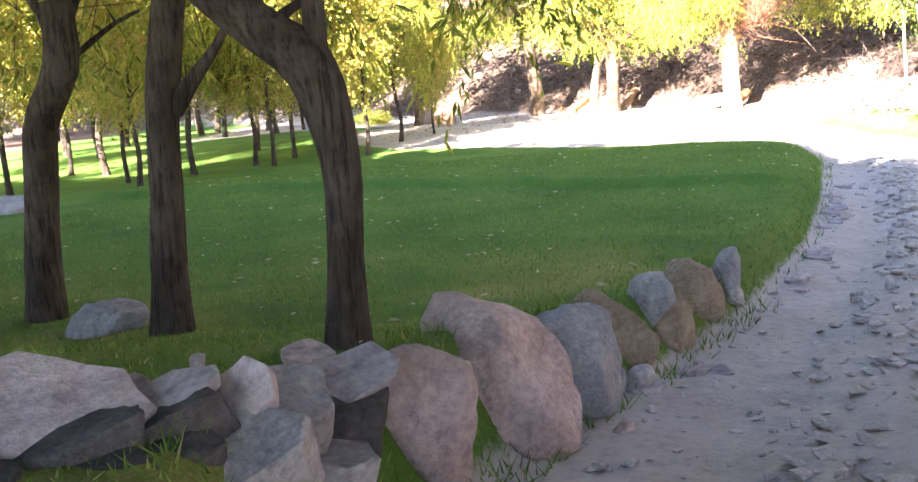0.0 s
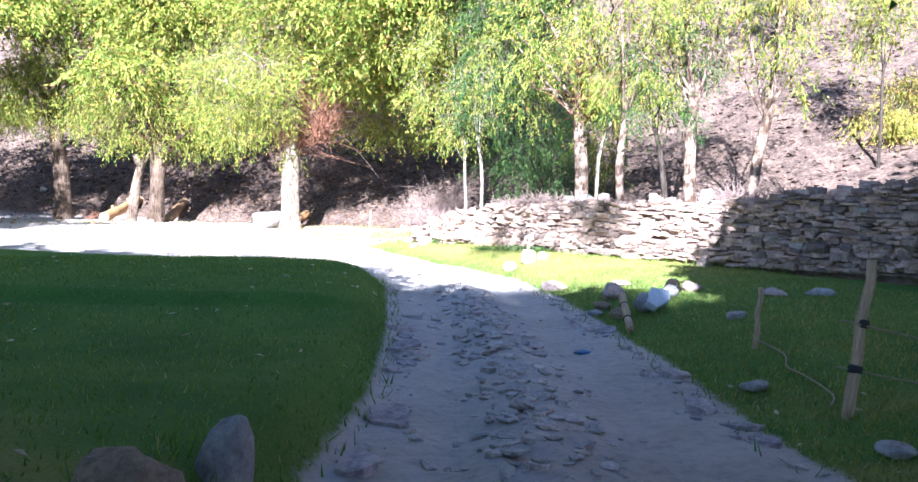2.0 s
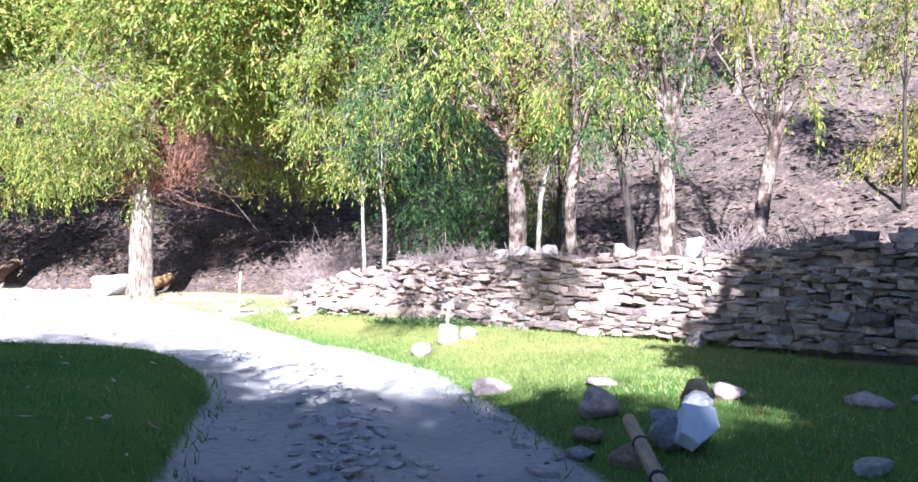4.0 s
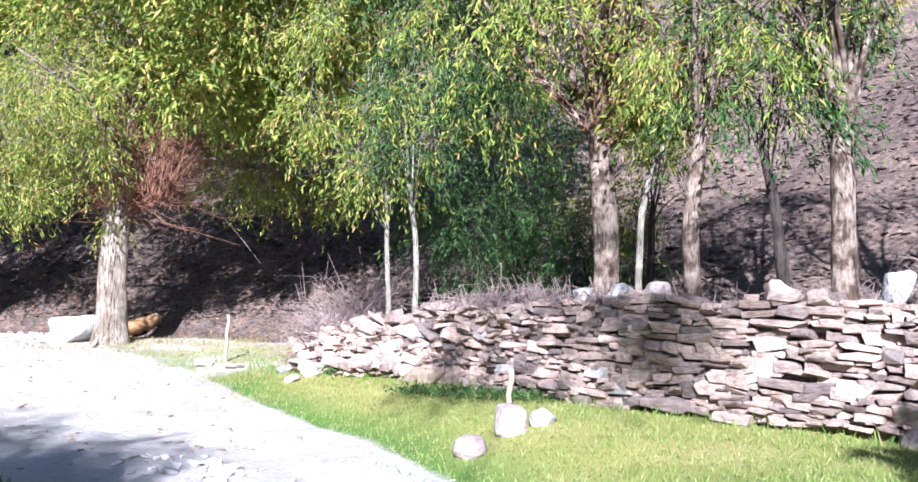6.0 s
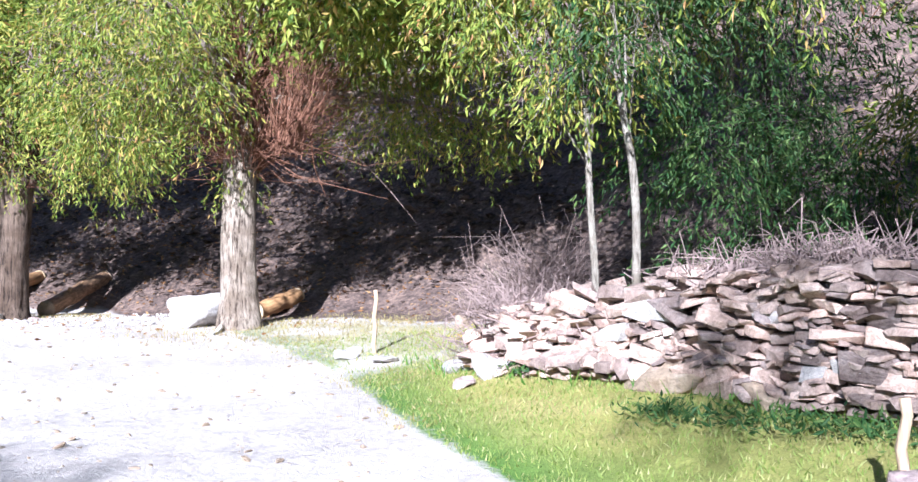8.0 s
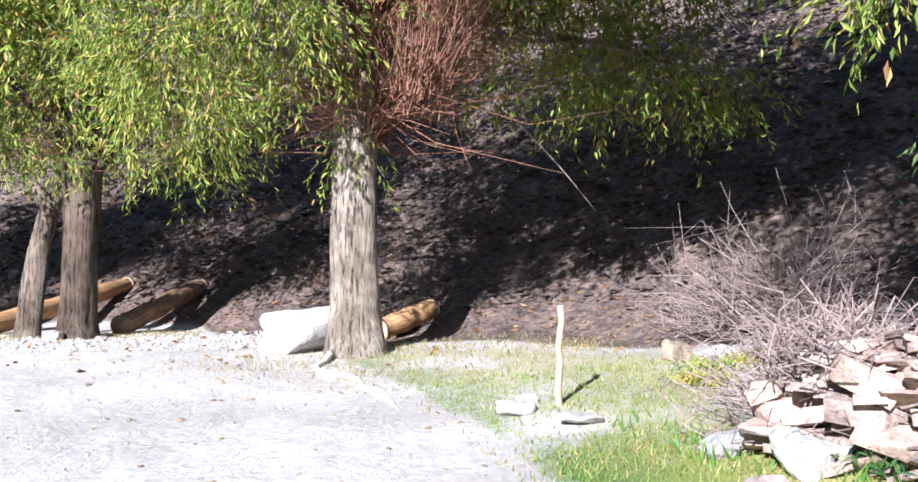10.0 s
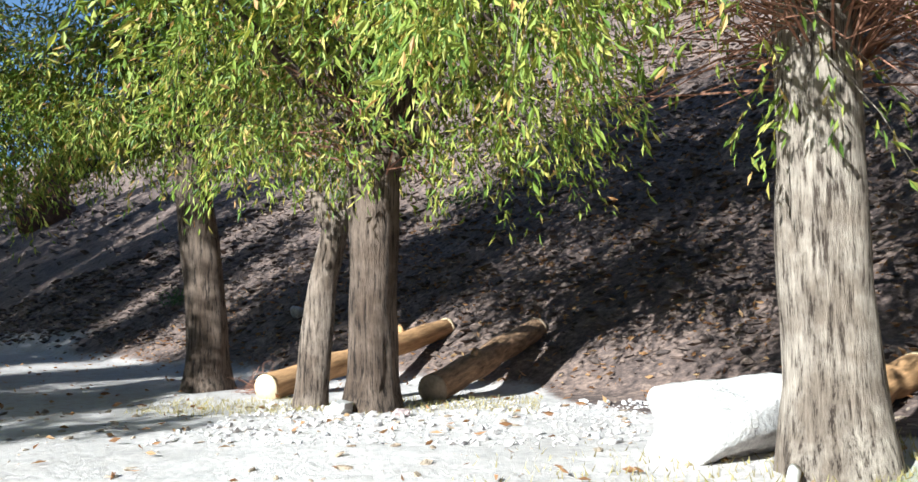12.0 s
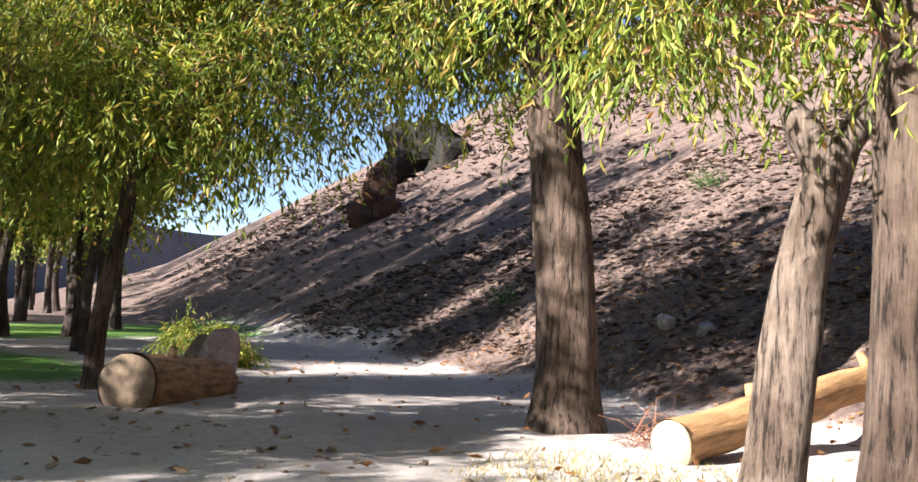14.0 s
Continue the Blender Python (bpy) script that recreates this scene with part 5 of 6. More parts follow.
RUBBLE = "stones heaped on the verge"
for k, (x, y, size, m) in enumerate((
    (11.55, 20.7, (0.55, 0.4, 0.22), M_ROCK_PINK), (11.3, 18.35, (0.5, 0.42, 0.4), M_ROCK_PINK), (10.95, 16.9, (0.5, 0.4, 0.34), M_ROCK_GREY), (11.35, 17.25, (0.5, 0.32, 0.24), M_ROCK_GREY),
    (12.6, 17.8, (0.36, 0.3, 0.22), M_ROCK_PINK), (12.3, 17.9, (0.42, 0.3, 0.34), M_ROCK_DARK), (12.0, 17.6, (0.36, 0.3, 0.24), M_ROCK_GREY), (13.72, 16.95, (0.5, 0.36, 0.18), M_ROCK_PINK),
    (14.7, 16.8, (0.5, 0.35, 0.16), M_ROCK_GREY), (11.25, 15.15, (0.3, 0.24, 0.14), M_ROCK_GREY), (10.35, 16.75, (0.34, 0.3, 0.24), M_ROCK_BROWN), (10.6, 17.6, (0.3, 0.25, 0.2), M_ROCK_BROWN),
    (10.2, 17.2, (0.26, 0.2, 0.14), M_ROCK_GREY), (8.35, 11.75, (0.32, 0.22, 0.14), M_ROCK_GREY), (7.6, 9.5, (0.36, 0.28, 0.12), M_ROCK_GREY), (12.9, 24.9, (0.6, 0.4, 0.24), M_ROCK_PINK),
    (13.55, 25.15, (0.4, 0.34, 0.46), M_ROCK_PINK), (14.0, 25.1, (0.3, 0.26, 0.24), M_ROCK_WHITE), (12.5, 34.95, (0.4, 0.3, 0.2), M_ROCK_WHITE), (12.7, 35.25, (0.26, 0.22, 0.16), M_ROCK_WHITE), (14.2, 32.0, (0.5, 0.4, 0.4), M_ROCK_WHITE), (12.4, 19.5, (0.4, 0.3, 0.12), M_ROCK_PINK))):
    kind = {M_ROCK_PINK: "pinkish", M_ROCK_GREY: "blue-grey", M_ROCK_WHITE: "pale", M_ROCK_DARK: "dark", M_ROCK_BROWN: "brown"}[m]
    rock("stone", x, y, size, 100 + k, m, kind + (" stone in a heap beside the track" if 15.5 < y < 19 else " loose stone lying on the grassy verge"), "stone", RUBBLE if 15.5 < y < 19 else "", 0.22, 40 * k)

rng = random.Random(31)
for k in range(150):
    y = rng.uniform(7.0, 19.5)
    u = rng.gauss(0.44, 0.1) if k % 3 else rng.choice((rng.uniform(0.03, 0.12), rng.uniform(0.9, 1.02)))
    x = along(LAWN_EDGE, y) + u * (along(VERGE_EDGE, y) - along(LAWN_EDGE, y))
    w = rng.uniform(0.12, 0.26) if k % 6 else rng.uniform(0.3, 0.5)
    ob = part("stone", slab_bm((w, w * rng.uniform(0.5, 0.8), 0.05 + 0.12 * w), 160 + k, rng.randint(6, 9)), M_SLAB if k % 3 == 0 else M_GRAVEL, None, "", False)
    ob.matrix_world = pose(x, y, ground_z(x, y) - 0.005, rng.gauss(0, 7), rng.gauss(0, 7), rng.uniform(0, 360))
    tagged(ob, "flat violet-grey stone bedded in the track" if k % 3 == 0 else "flat grey stone bedded in the track", "stone", "stones bedded in the track")

# timber offcut and a crumpled sack on the heap
root = new("timber_offcut")
a, b = Vector(gz(10.55, 17.0, 0.3)), Vector(gz(9.65, 15.55, 0.07))
root.matrix_world = Matrix.Translation(a) @ (b - a).to_track_quat("Z", "Y").to_matrix().to_4x4()
tagged(root, "pale timber offcut with dark bands leaning on the stone heap", "timber")
bm = bmesh.new()
tube(bm, [(0, 0, (b - a).length * i / 6) for i in range(7)], [0.06, 0.062, 0.06, 0.058, 0.058, 0.056, 0.056], 10, 2.0, 0.1)
part("shaft", bm, M_POST, root)
for z in (0.55, 1.25):
    bm = bmesh.new()
    tube(bm, [(0, 0, z - 0.03), (0, 0, z), (0, 0, z + 0.03)], [0.062, 0.07, 0.062], 10)
    part("binding", bm, M_RUBBER, root, "dark wound binding")
bm = slab_bm((0.6, 0.44, 0.14), 131, 5)
sack = part("sack", bm, M_SACK, None, "", False)
sack.matrix_world = pose(10.95, 16.6, ground_z(10.95, 16.6) + 0.2, 34, -24, 25)
tagged(sack, "crumpled pale blue-grey sack lying on the stone heap", "sack")
bm = rock_bm((0.22, 0.16, 0.05), 132, 3, 4, 0.15)
rag = part("plastic_scrap", bm, M_BLUE_RAG)
rag.matrix_world = pose(8.26, 14.67, ground_z(8.26, 14.67) + 0.02)
tagged(rag, "small blue plastic scrap lying on the track", "litter")

# bleached root, dead stub and base stones
bm = bmesh.new()
line = smooth_line([gz(11.05, 39.2, 0.08), gz(10.92, 38.7, 0.02), gz(10.8, 38.05, 0.02), gz(11.2, 37.45, 0.03), gz(11.28, 37.0, 0.0), gz(11.42, 36.5, 0.03), gz(11.5, 35.5, -0.03)], 30)
tube(bm, line, [0.045 - 0.0009 * i for i in range(30)], 9, 6.0, 0.25)
tagged(part("root", bm, M_ROOT), "bleached bare root running from the pollarded willow over the ground", "root")
root = new("tree_stump")
root.location = gz(16.24, 38.17, -0.05)
tagged(root, "thin dead grey stub standing in brushwood on the bank", "tree stump")
bm = bmesh.new()
tube(bm, smooth_line([(0, 0, -0.1), (0.03, 0, 0.4), (0.0, 0, 0.85)], 8), [0.12, 0.1, 0.09, 0.085, 0.08, 0.08, 0.075, 0.07], 10, 3.0, 0.25)
part("trunk", bm, M_BARK_PALE, root)
for dx, dz, up in ((0.35, 0.55, 0.35), (-0.22, 0.7, 0.3)):
    bm = bmesh.new()
    tube(bm, smooth_line([(0.01, 0, dz), (dx * 0.6, 0.05, dz + up * 0.4), (dx, 0.1, dz + up)], 5), [0.05, 0.04, 0.032, 0.026, 0.02], 7, dx, 0.2)
    part("limb", bm, M_BARK_PALE, root)
for k, (x, y, size, turn, m, label) in enumerate((
    (14.75, 29.6, (1.3, 0.7, 0.5), 105, M_ROCK_BROWN, "large brownish stone at the foot of the dry wall"), (14.62, 30.5, (0.9, 0.5, 0.34), 120, M_ROCK_BROWN, "broad brownish stone at the foot of the dry wall"),
    (15.05, 28.4, (0.6, 0.4, 0.3), 90, M_ROCK_BROWN, "brown fallen stone at the foot of the dry wall"), (13.75, 31.9, (0.7, 0.5, 0.34), 40, M_ROCK_WHITE, "pale fallen stone at the wall's low end"),
    (13.4, 32.5, (0.42, 0.34, 0.22), 10, M_ROCK_WHITE, "pale fallen stone at the wall's low end"), (13.2, 31.6, (0.36, 0.26, 0.16), 70, M_ROCK_PINK, "small pinkish stone in the verge grass"),
    (13.0, 34.3, (0.5, 0.34, 0.1), 20, M_ROCK_WHITE, "flat pale stone set in the verge"), (15.3, 37.4, (0.7, 0.4, 0.3), 60, M_ROCK_BROWN, "brown stone in the bank below the brushwood"),
    (6.75, 42.75, (0.36, 0.26, 0.2), 30, M_ROCK_WHITE, "pale stone before the dark-barked willow"), (7.5, 42.6, (0.22, 0.18, 0.12), 0, M_ROCK_PINK, "small pinkish stone near the logs"))):
    ob = part("stone", rock_bm(size, 900 + k, 4, 10, 0.12, 0.15, 0.7), m)
    ob.matrix_world = pose(x, y, ground_z(x, y) + size[2] * 0.22, 6 * math.sin(k), 7 * math.cos(k), turn)
    tagged(ob, label, "stone")


# weeds at the wall's foot
def weed(x, y, wide, high, n, seed, leaf, label):
    g = np.random.default_rng(seed)
    spots = np.stack([g.normal(0, wide * 0.4, n), g.normal(0, wide * 0.4, n), np.abs(g.normal(0.3, 0.25, n)) * high], 1)
    ways = np.stack([g.normal(0, 0.7, n), g.normal(0, 0.7, n), g.uniform(0.1, 1.0, n)], 1)
    ob = new("weed_clump", leaves_mesh("weed_clump", spots, ways, 0.1, 0.26, leaf, seed))
    ob.location = gz(x, y, 0)
    return tagged(ob, label, "weeds", kind="stuff")


for k, (x, y, w, h) in enumerate(((14.4, 28.0, 0.6, 0.22), (14.55, 27.3, 0.5, 0.26), (14.8, 26.8, 0.4, 0.2), (14.1, 28.6, 0.4, 0.16), (14.0, 31.4, 0.3, 0.24))):
    weed(x, y, w * 1.3, h * 0.8, 200, 700 + k, M_LEAF_DEEP, "clump of leafy green weeds below the dry wall")
for k, (x, y) in enumerate(((15.2, 36.2), (16.0, 36.8), (14.6, 35.2))):
    weed(x, y, 0.4, 0.16, 300, 720 + k, M_LEAF_YELLOW if k else M_LEAF, "low green weeds on the sunny bank")
for k, (x, y) in enumerate(((2.0, 60.5), (-2.2, 57.5), (6.4, 56.0), (-30.2, 105.4))):
    weed(x, y, 0.6 if k < 3 else 1.8, 0.7 if k < 3 else 4.0, 400, 730 + k, M_LEAF_DEEP, "small green shrub growing in the scree")

# withered leaves caught on the terrace willow
g = np.random.default_rng(740)
n = 700
at = np.array([(16.0, 26.75, 5.6), (16.3, 26.7, 5.0), (16.05, 26.8, 6.3), (16.5, 26.8, 5.9), (16.15, 26.7, 4.5)])[g.integers(0, 5, n)] + g.normal(0, 0.16, (n, 3))
tagged(new("withered_leaves", leaves_mesh("withered_leaves", at, g.normal(size=(n, 3)) + np.array([0, 0, -0.8]), 0.13, 0.35, M_LEAF_DRY, 741)), "withered brown leaves clinging to the terrace willow", "leaves", kind="stuff")

# bush by the far grove
tree(-4.9, 50.0, [(0, 0, 0), (0.02, 0, 0.3), (0.02, 0, 0.5)], [0.05, 0.04, 0.03], [((0, 0, 0.55), (0.75, 0.6, 0.5)), ((0.6, 0, 0.5), (0.5, 0.5, 0.45))],
     "bright green low shrub at the foot of the slope", M_BARK_DARK, M_LEAF, 260, 14, limbs=3, seed=71, sides=7, name="shrub", category="shrub", twig=0.35, leaf_len=0.12)

# ---- brushwood on the wall and the slope ----
def brush(x, y, wide, high, n, seed, label, material=M_TWIG_GREY, r=0.009):
    rng = np.random.default_rng(seed)
    z = max(ground_z(x, y), along(WALL_TOP, y) - 0.1 if abs(x - along(WALL_LINE, y)) < 0.5 and y < 32.3 else -9)
    start = np.stack([rng.normal(0, wide * 0.4, n), rng.normal(0, wide * 0.4, n), rng.uniform(-0.05, 0.2 * high, n)], 1)
    way = np.stack([rng.normal(0, 1, n), rng.normal(0, 1, n), np.abs(rng.normal(0.1, 0.6, n))], 1)
    way /= np.linalg.norm(way, axis=1)[:, None]
    ob = place_mesh("brushwood", twigs_mesh("brushwood", start, start + way * (high * rng.uniform(0.25, 0.9, n))[:, None], r, material, seed, 0.06, 0.2))
    ob.location = (x, y, z)
    return tagged(ob, label, "brushwood", "brushwood heaps", "stuff")


for k, (x, y, w, h, n) in enumerate(((14.3, 32.3, 0.9, 0.9, 600), (14.8, 31.3, 0.8, 0.7, 420), (15.4, 29.2, 0.8, 0.6, 300), (15.7, 28.0, 0.8, 0.7, 460), (16.1, 27.1, 0.4, 0.5, 80), (17.4, 21.9, 0.7, 0.9, 220),
                                     (17.8, 20.6, 0.9, 0.7, 200), (18.6, 18.5, 1.0, 0.5, 160), (15.6, 34.0, 0.9, 1.3, 500), (14.7, 33.0, 0.7, 1.0, 420), (16.3, 38.0, 0.7, 1.2, 260), (16.9, 36.8, 0.9, 1.4, 300), (16.6, 37.6, 0.5, 2.2, 130), (17.2, 37.4, 0.7, 2.0, 160), (13.9, 31.9, 0.5, 0.7, 300), (16.0, 26.4, 0.6, 0.5, 220), (20.0, 25.5, 1.2, 0.8, 160), (19.0, 27.5, 1.2, 0.8, 160))):
    brush(x, y, w, h, n, 300 + k, "tangle of dry grey twigs on the stones" if y < 32.5 else "dry grey thorny brushwood on the bank")
brush(4.75, 45.3, 0.3, 0.6, 50, 330, "dry twigs sticking up behind the log end", M_TWIG, 0.006)

# ---- hanging broken branches on the big willow ----
bm = bmesh.new()
tube(bm, smooth_line([(12.6, 39.0, 4.9), (12.68, 38.9, 4.3), (12.74, 38.9, 3.7), (12.95, 38.8, 3.1)], 10), [0.03, 0.028, 0.025, 0.022, 0.02, 0.017, 0.014, 0.011, 0.008, 0.005], 6)
tagged(part("hanging_branch", bm, M_TWIG), "broken red-brown branch hanging from the pollarded willow", "branch")
bm = bmesh.new()
tube(bm, smooth_line([(13.4, 39.3, 4.2), (14.2, 39.2, 3.4), (14.9, 39.2, 2.6)], 8), [0.02, 0.018, 0.016, 0.014, 0.012, 0.01, 0.007, 0.004], 6)
tagged(part("hanging_branch", bm, M_TWIG_GREY), "bare grey branch hanging before the slope", "branch")

# ---- loose ground cover ----
road_in = lambda x, y: along(LAWN_EDGE, y) + 0.1 < x < along(VERGE_EDGE, y) + 0.2


def keep_gravel(x, y, c):
    if not road_in(x, y):
        return False
    u = (x - along(LAWN_EDGE, y)) / (along(VERGE_EDGE, y) - along(LAWN_EDGE, y))
    dense = 0.1 + 0.9 * math.exp(-((u - 0.45) / 0.16) ** 2) + 0.5 * math.exp(-((u - 0.97) / 0.08) ** 2) + 0.5 * math.exp(-((u - 0.05) / 0.07) ** 2)
    return c < dense * (0.45 + 0.75 * max(0, noise.noise(Vector((x * 0.8, y * 0.5, 3))) + 0.3))


rng = np.random.default_rng(5)
p = scatter(56000, (-3, -2, 13, 26), 5, keep_gravel)
place_mesh("road_gravel", rubble_mesh("road_gravel", p, 0.016 + 0.21 * rng.random(len(p)) ** 4.6 * np.array([0.45 + 0.55 * math.exp(-(((x - along(LAWN_EDGE, y)) / (along(VERGE_EDGE, y) - along(LAWN_EDGE, y)) - 0.46) / 0.2) ** 2) for x, y, z in p]), M_GRAVEL, 6, 0.36, 0.2), None, "stuff", "grey angular gravel and stones strewn over the track", "gravel")
p = scatter(2600, (-6, 26, 13, 44), 7, lambda x, y, c: turf_at(x, y) < 0.3)
place_mesh("clearing_gravel", rubble_mesh("clearing_gravel", p, 0.02 + 0.1 * rng.random(len(p)) ** 3, M_ROCK_BROWN, 8, 0.4), None, "stuff", "scattered pebbles on the pale sunny clearing", "gravel")
p = scatter(34000, (-14, 40, 24, 66), 9, lambda x, y, c: c < step(0.0, 0.8, hill_at(x, y)) * 0.9)
p2 = scatter(11000, (16, 18, 34, 46), 10, lambda x, y, c: x > along(WALL_LINE, y) + 0.4 and (hill_at(x, y) > 0.1 or c < 0.5))
p3 = scatter(13000, (-75, 58, 20, 150), 11, lambda x, y, c: hill_at(x, y) > 0.4)
p = np.concatenate([p, p2, p3])
far = np.clip((p[:, 1] - 55) / 60, 0, 1)
place_mesh("scree", rubble_mesh("scree", p, (0.05 + 0.17 * rng.random(len(p)) ** 3) * (1 + 3.2 * far), M_SCREE, 12, 0.6, 0.2, True), None, "stuff", "loose brown scree stones covering the hillside", "scree")

p = scatter(1500, (5.5, 40.5, 11.5, 44), 39, lambda x, y, c: hill_at(x, y) < 0.4 and turf_at(x, y) < 0.3)
place_mesh("pale_pebbles", rubble_mesh("pale_pebbles", p, 0.025 + 0.09 * rng.random(len(p)) ** 3, M_GRAVEL, 40, 0.6), None, "stuff", "pale pebbles strewn before the logs", "gravel")
p = scatter(90000, (-9, 2.5, 9, 27), 13, lambda x, y, c: turf_at(x, y) > 0.35 + 0.3 * c)
place_mesh("lawn_grass", blades_mesh("lawn_grass", p, 0.045, 0.006, M_GRASS, 14), None, "stuff", "short cropped green grass of the lawn", "grass")
p = scatter(125000, (6.5, 8, 17, 37), 15, lambda x, y, c: x > along(VERGE_EDGE, y) - 0.2 and turf_at(x, y) > 0.3 + 0.3 * c)
place_mesh("verge_grass", blades_mesh("verge_grass", p, 0.05, 0.007, M_GRASS_SUNLIT, 16), None, "stuff", "green grass of the verge below the dry wall", "grass")
p = scatter(16000, (11.2, 30, 16.5, 40), 37, lambda x, y, c: x > along(VERGE_EDGE, y) - 0.1 and c < 0.15 + 0.9 * max(0, noise.noise(Vector((x * 0.8, y * 0.8, 5))) + 0.15) and (y > 33 or x < along(WALL_LINE, y) - 0.2))
place_mesh("dry_grass", blades_mesh("dry_grass", p, 0.045, 0.008, M_DRYGRASS, 38), None, "stuff", "yellow dry grass on the sunny verge round the stake", "grass")
p = scatter(9000, (8.5, 36, 15, 43), 17, lambda x, y, c: c < 0.8 * step(2.6, 0.6, math.hypot((x - 12.2) / 1.6, y - 38.9)) + 0.25 * step(1.2, 0.5, abs(x - 11.4)) * step(37, 38, y))
place_mesh("dry_grass", blades_mesh("dry_grass", p, 0.07, 0.007, M_DRYGRASS, 18), None, "stuff", "thin yellow grass at the willow's foot", "grass")
p = scatter(5000, (4, 42.3, 9, 44.8), 19, lambda x, y, c: c < 0.8 * step(1.2, 0.3, abs(y - 43.6)))
place_mesh("dry_grass", blades_mesh("dry_grass", p, 0.06, 0.006, M_DRYGRASS, 20), None, "stuff", "thin yellow grass between the logs and the track", "grass")
# weeds and tall tufts along the edges
p = scatter(26000, (-3, 3, 12, 27), 21, lambda x, y, c: abs(x - along(LAWN_EDGE, y) + 0.05) < 0.22 or (abs(x - along(VERGE_EDGE, y)) < 0.25 and c < 0.4))
place_mesh("edge_grass", blades_mesh("edge_grass", p, 0.1, 0.008, M_GRASS, 22), None, "stuff", "longer grass fringing the track", "grass")
p = scatter(4500, (13, 20, 18, 34), 23, lambda x, y, c: -0.5 < x - along(WALL_LINE, y) < -0.1)
place_mesh("wall_foot_grass", blades_mesh("wall_foot_grass", p, 0.16, 0.012, M_GRASS, 24), None, "stuff", "taller grass and weeds at the wall's foot", "grass")
p = scatter(5200, (-1.6, 3.2, 3.2, 10.2), 41, lambda x, y, c: -0.75 < x - along(LAWN_EDGE, y) < 0.35)
place_mesh("border_grass", blades_mesh("border_grass", p, 0.11, 0.008, M_GRASS, 42), None, "stuff", "rough grass at the foot of the border stones", "grass")
# fallen leaves
p = scatter(380, (-8, 4, 9, 26), 25, lambda x, y, c: turf_at(x, y) > 0.6)
w = np.random.default_rng(26)
place_mesh("fallen_leaves", leaves_mesh("fallen_leaves", p + np.array([0, 0, 0.035]), np.stack([w.normal(size=len(p)), w.normal(size=len(p)), 0.15 * w.normal(size=len(p))], 1), 0.1, 0.35, M_LITTER, 27), None, "stuff", "pale fallen leaves scattered on the lawn", "leaves")
p = scatter(9000, (-6, 38, 16, 56), 28, lambda x, y, c: hill_at(x, y) > 0.02 or c < 0.1)
w = np.random.default_rng(29)
place_mesh("leaf_litter", leaves_mesh("leaf_litter", p + np.array([0, 0, 0.03]), np.stack([w.normal(size=len(p)), w.normal(size=len(p)), 0.3 * w.normal(size=len(p))], 1), 0.12, 0.4, M_LEAF_DRY, 30), None, "stuff", "dry brown leaf litter on the lower slope", "leaves")

# ---- far mountains ----
def ridge(name, x0, y0, x1, y1, high, seed, label):
    bm = bmesh.new()
    n, rows = 60, 10
    grid = []
    out = Vector((y1 - y0, x0 - x1, 0)).normalized()
    for j in range(rows):
        row = []
        for i in range(n):
            u, v = i / (n - 1), j / (rows - 1)
            h = high * (0.6 + 0.4 * math.sin(3.1 * u + seed) + 0.25 * noise.noise(Vector((u * 6, seed, 0))))
            q = Vector((x0 + (x1 - x0) * u, y0 + (y1 - y0) * u, 0)) + out * (h * 1.2 * (v - 1))
            q.z = h * v ** 1.2 + 0.12 * h * noise.noise(Vector((u * 14, v * 5, seed))) * v - 3
            row.append(bm.verts.new(q))
        grid.append(row)
    for j in range(rows - 1):
        for i in range(n - 1):
            bm.faces.new((grid[j][i], grid[j][i + 1], grid[j + 1][i + 1], grid[j + 1][i]))
    return tagged(part(name, bm, M_MOUNTAIN_HAZE), label, "mountain", kind="structure")


ridge("backdrop", -700, 150, -60, 900, 120, 2.0, "blue mountain ridge across the valley, its haze in the colour")


# ---- the dry stone wall, stone by stone ----
def wall_spot(s):
    """Place and heading at s metres along the wall from its low end."""
    pts = [Vector((x, y, 0)) for y, x in reversed(WALL_LINE)]
    for a, b in zip(pts, pts[1:]):
        d = (b - a).length
        if s <= d:
            return a.lerp(b, s / d), (b - a).normalized()
        s -= d
    return pts[-1], (pts[-1] - pts[-2]).normalized()


def stone_shapes(n, material):
    """Angular field stones: hulls of a few points spread over a rough block."""
    shapes = []
    for k in range(n):
        rng = random.Random(500 + k)
        bm = bmesh.new()
        for sx in (-1, 1):
            for sy in (-1, 1):
                for sz in (-1, 1):
                    for _ in range(2):
                        bm.verts.new((sx * rng.uniform(0.22, 0.54), sy * rng.uniform(0.22, 0.54), sz * rng.uniform(0.2, 0.54)))
        out = bmesh.ops.convex_hull(bm, input=bm.verts[:])
        bmesh.ops.delete(bm, geom=[g for g in out["geom_interior"] if isinstance(g, bmesh.types.BMVert)], context="VERTS")
        bmesh.ops.recalc_face_normals(bm, faces=bm.faces[:])
        me = bpy.data.meshes.new("stone")
        bm.to_mesh(me)
        bm.free()
        me.materials.append(material)
        shapes.append(me)
    return shapes


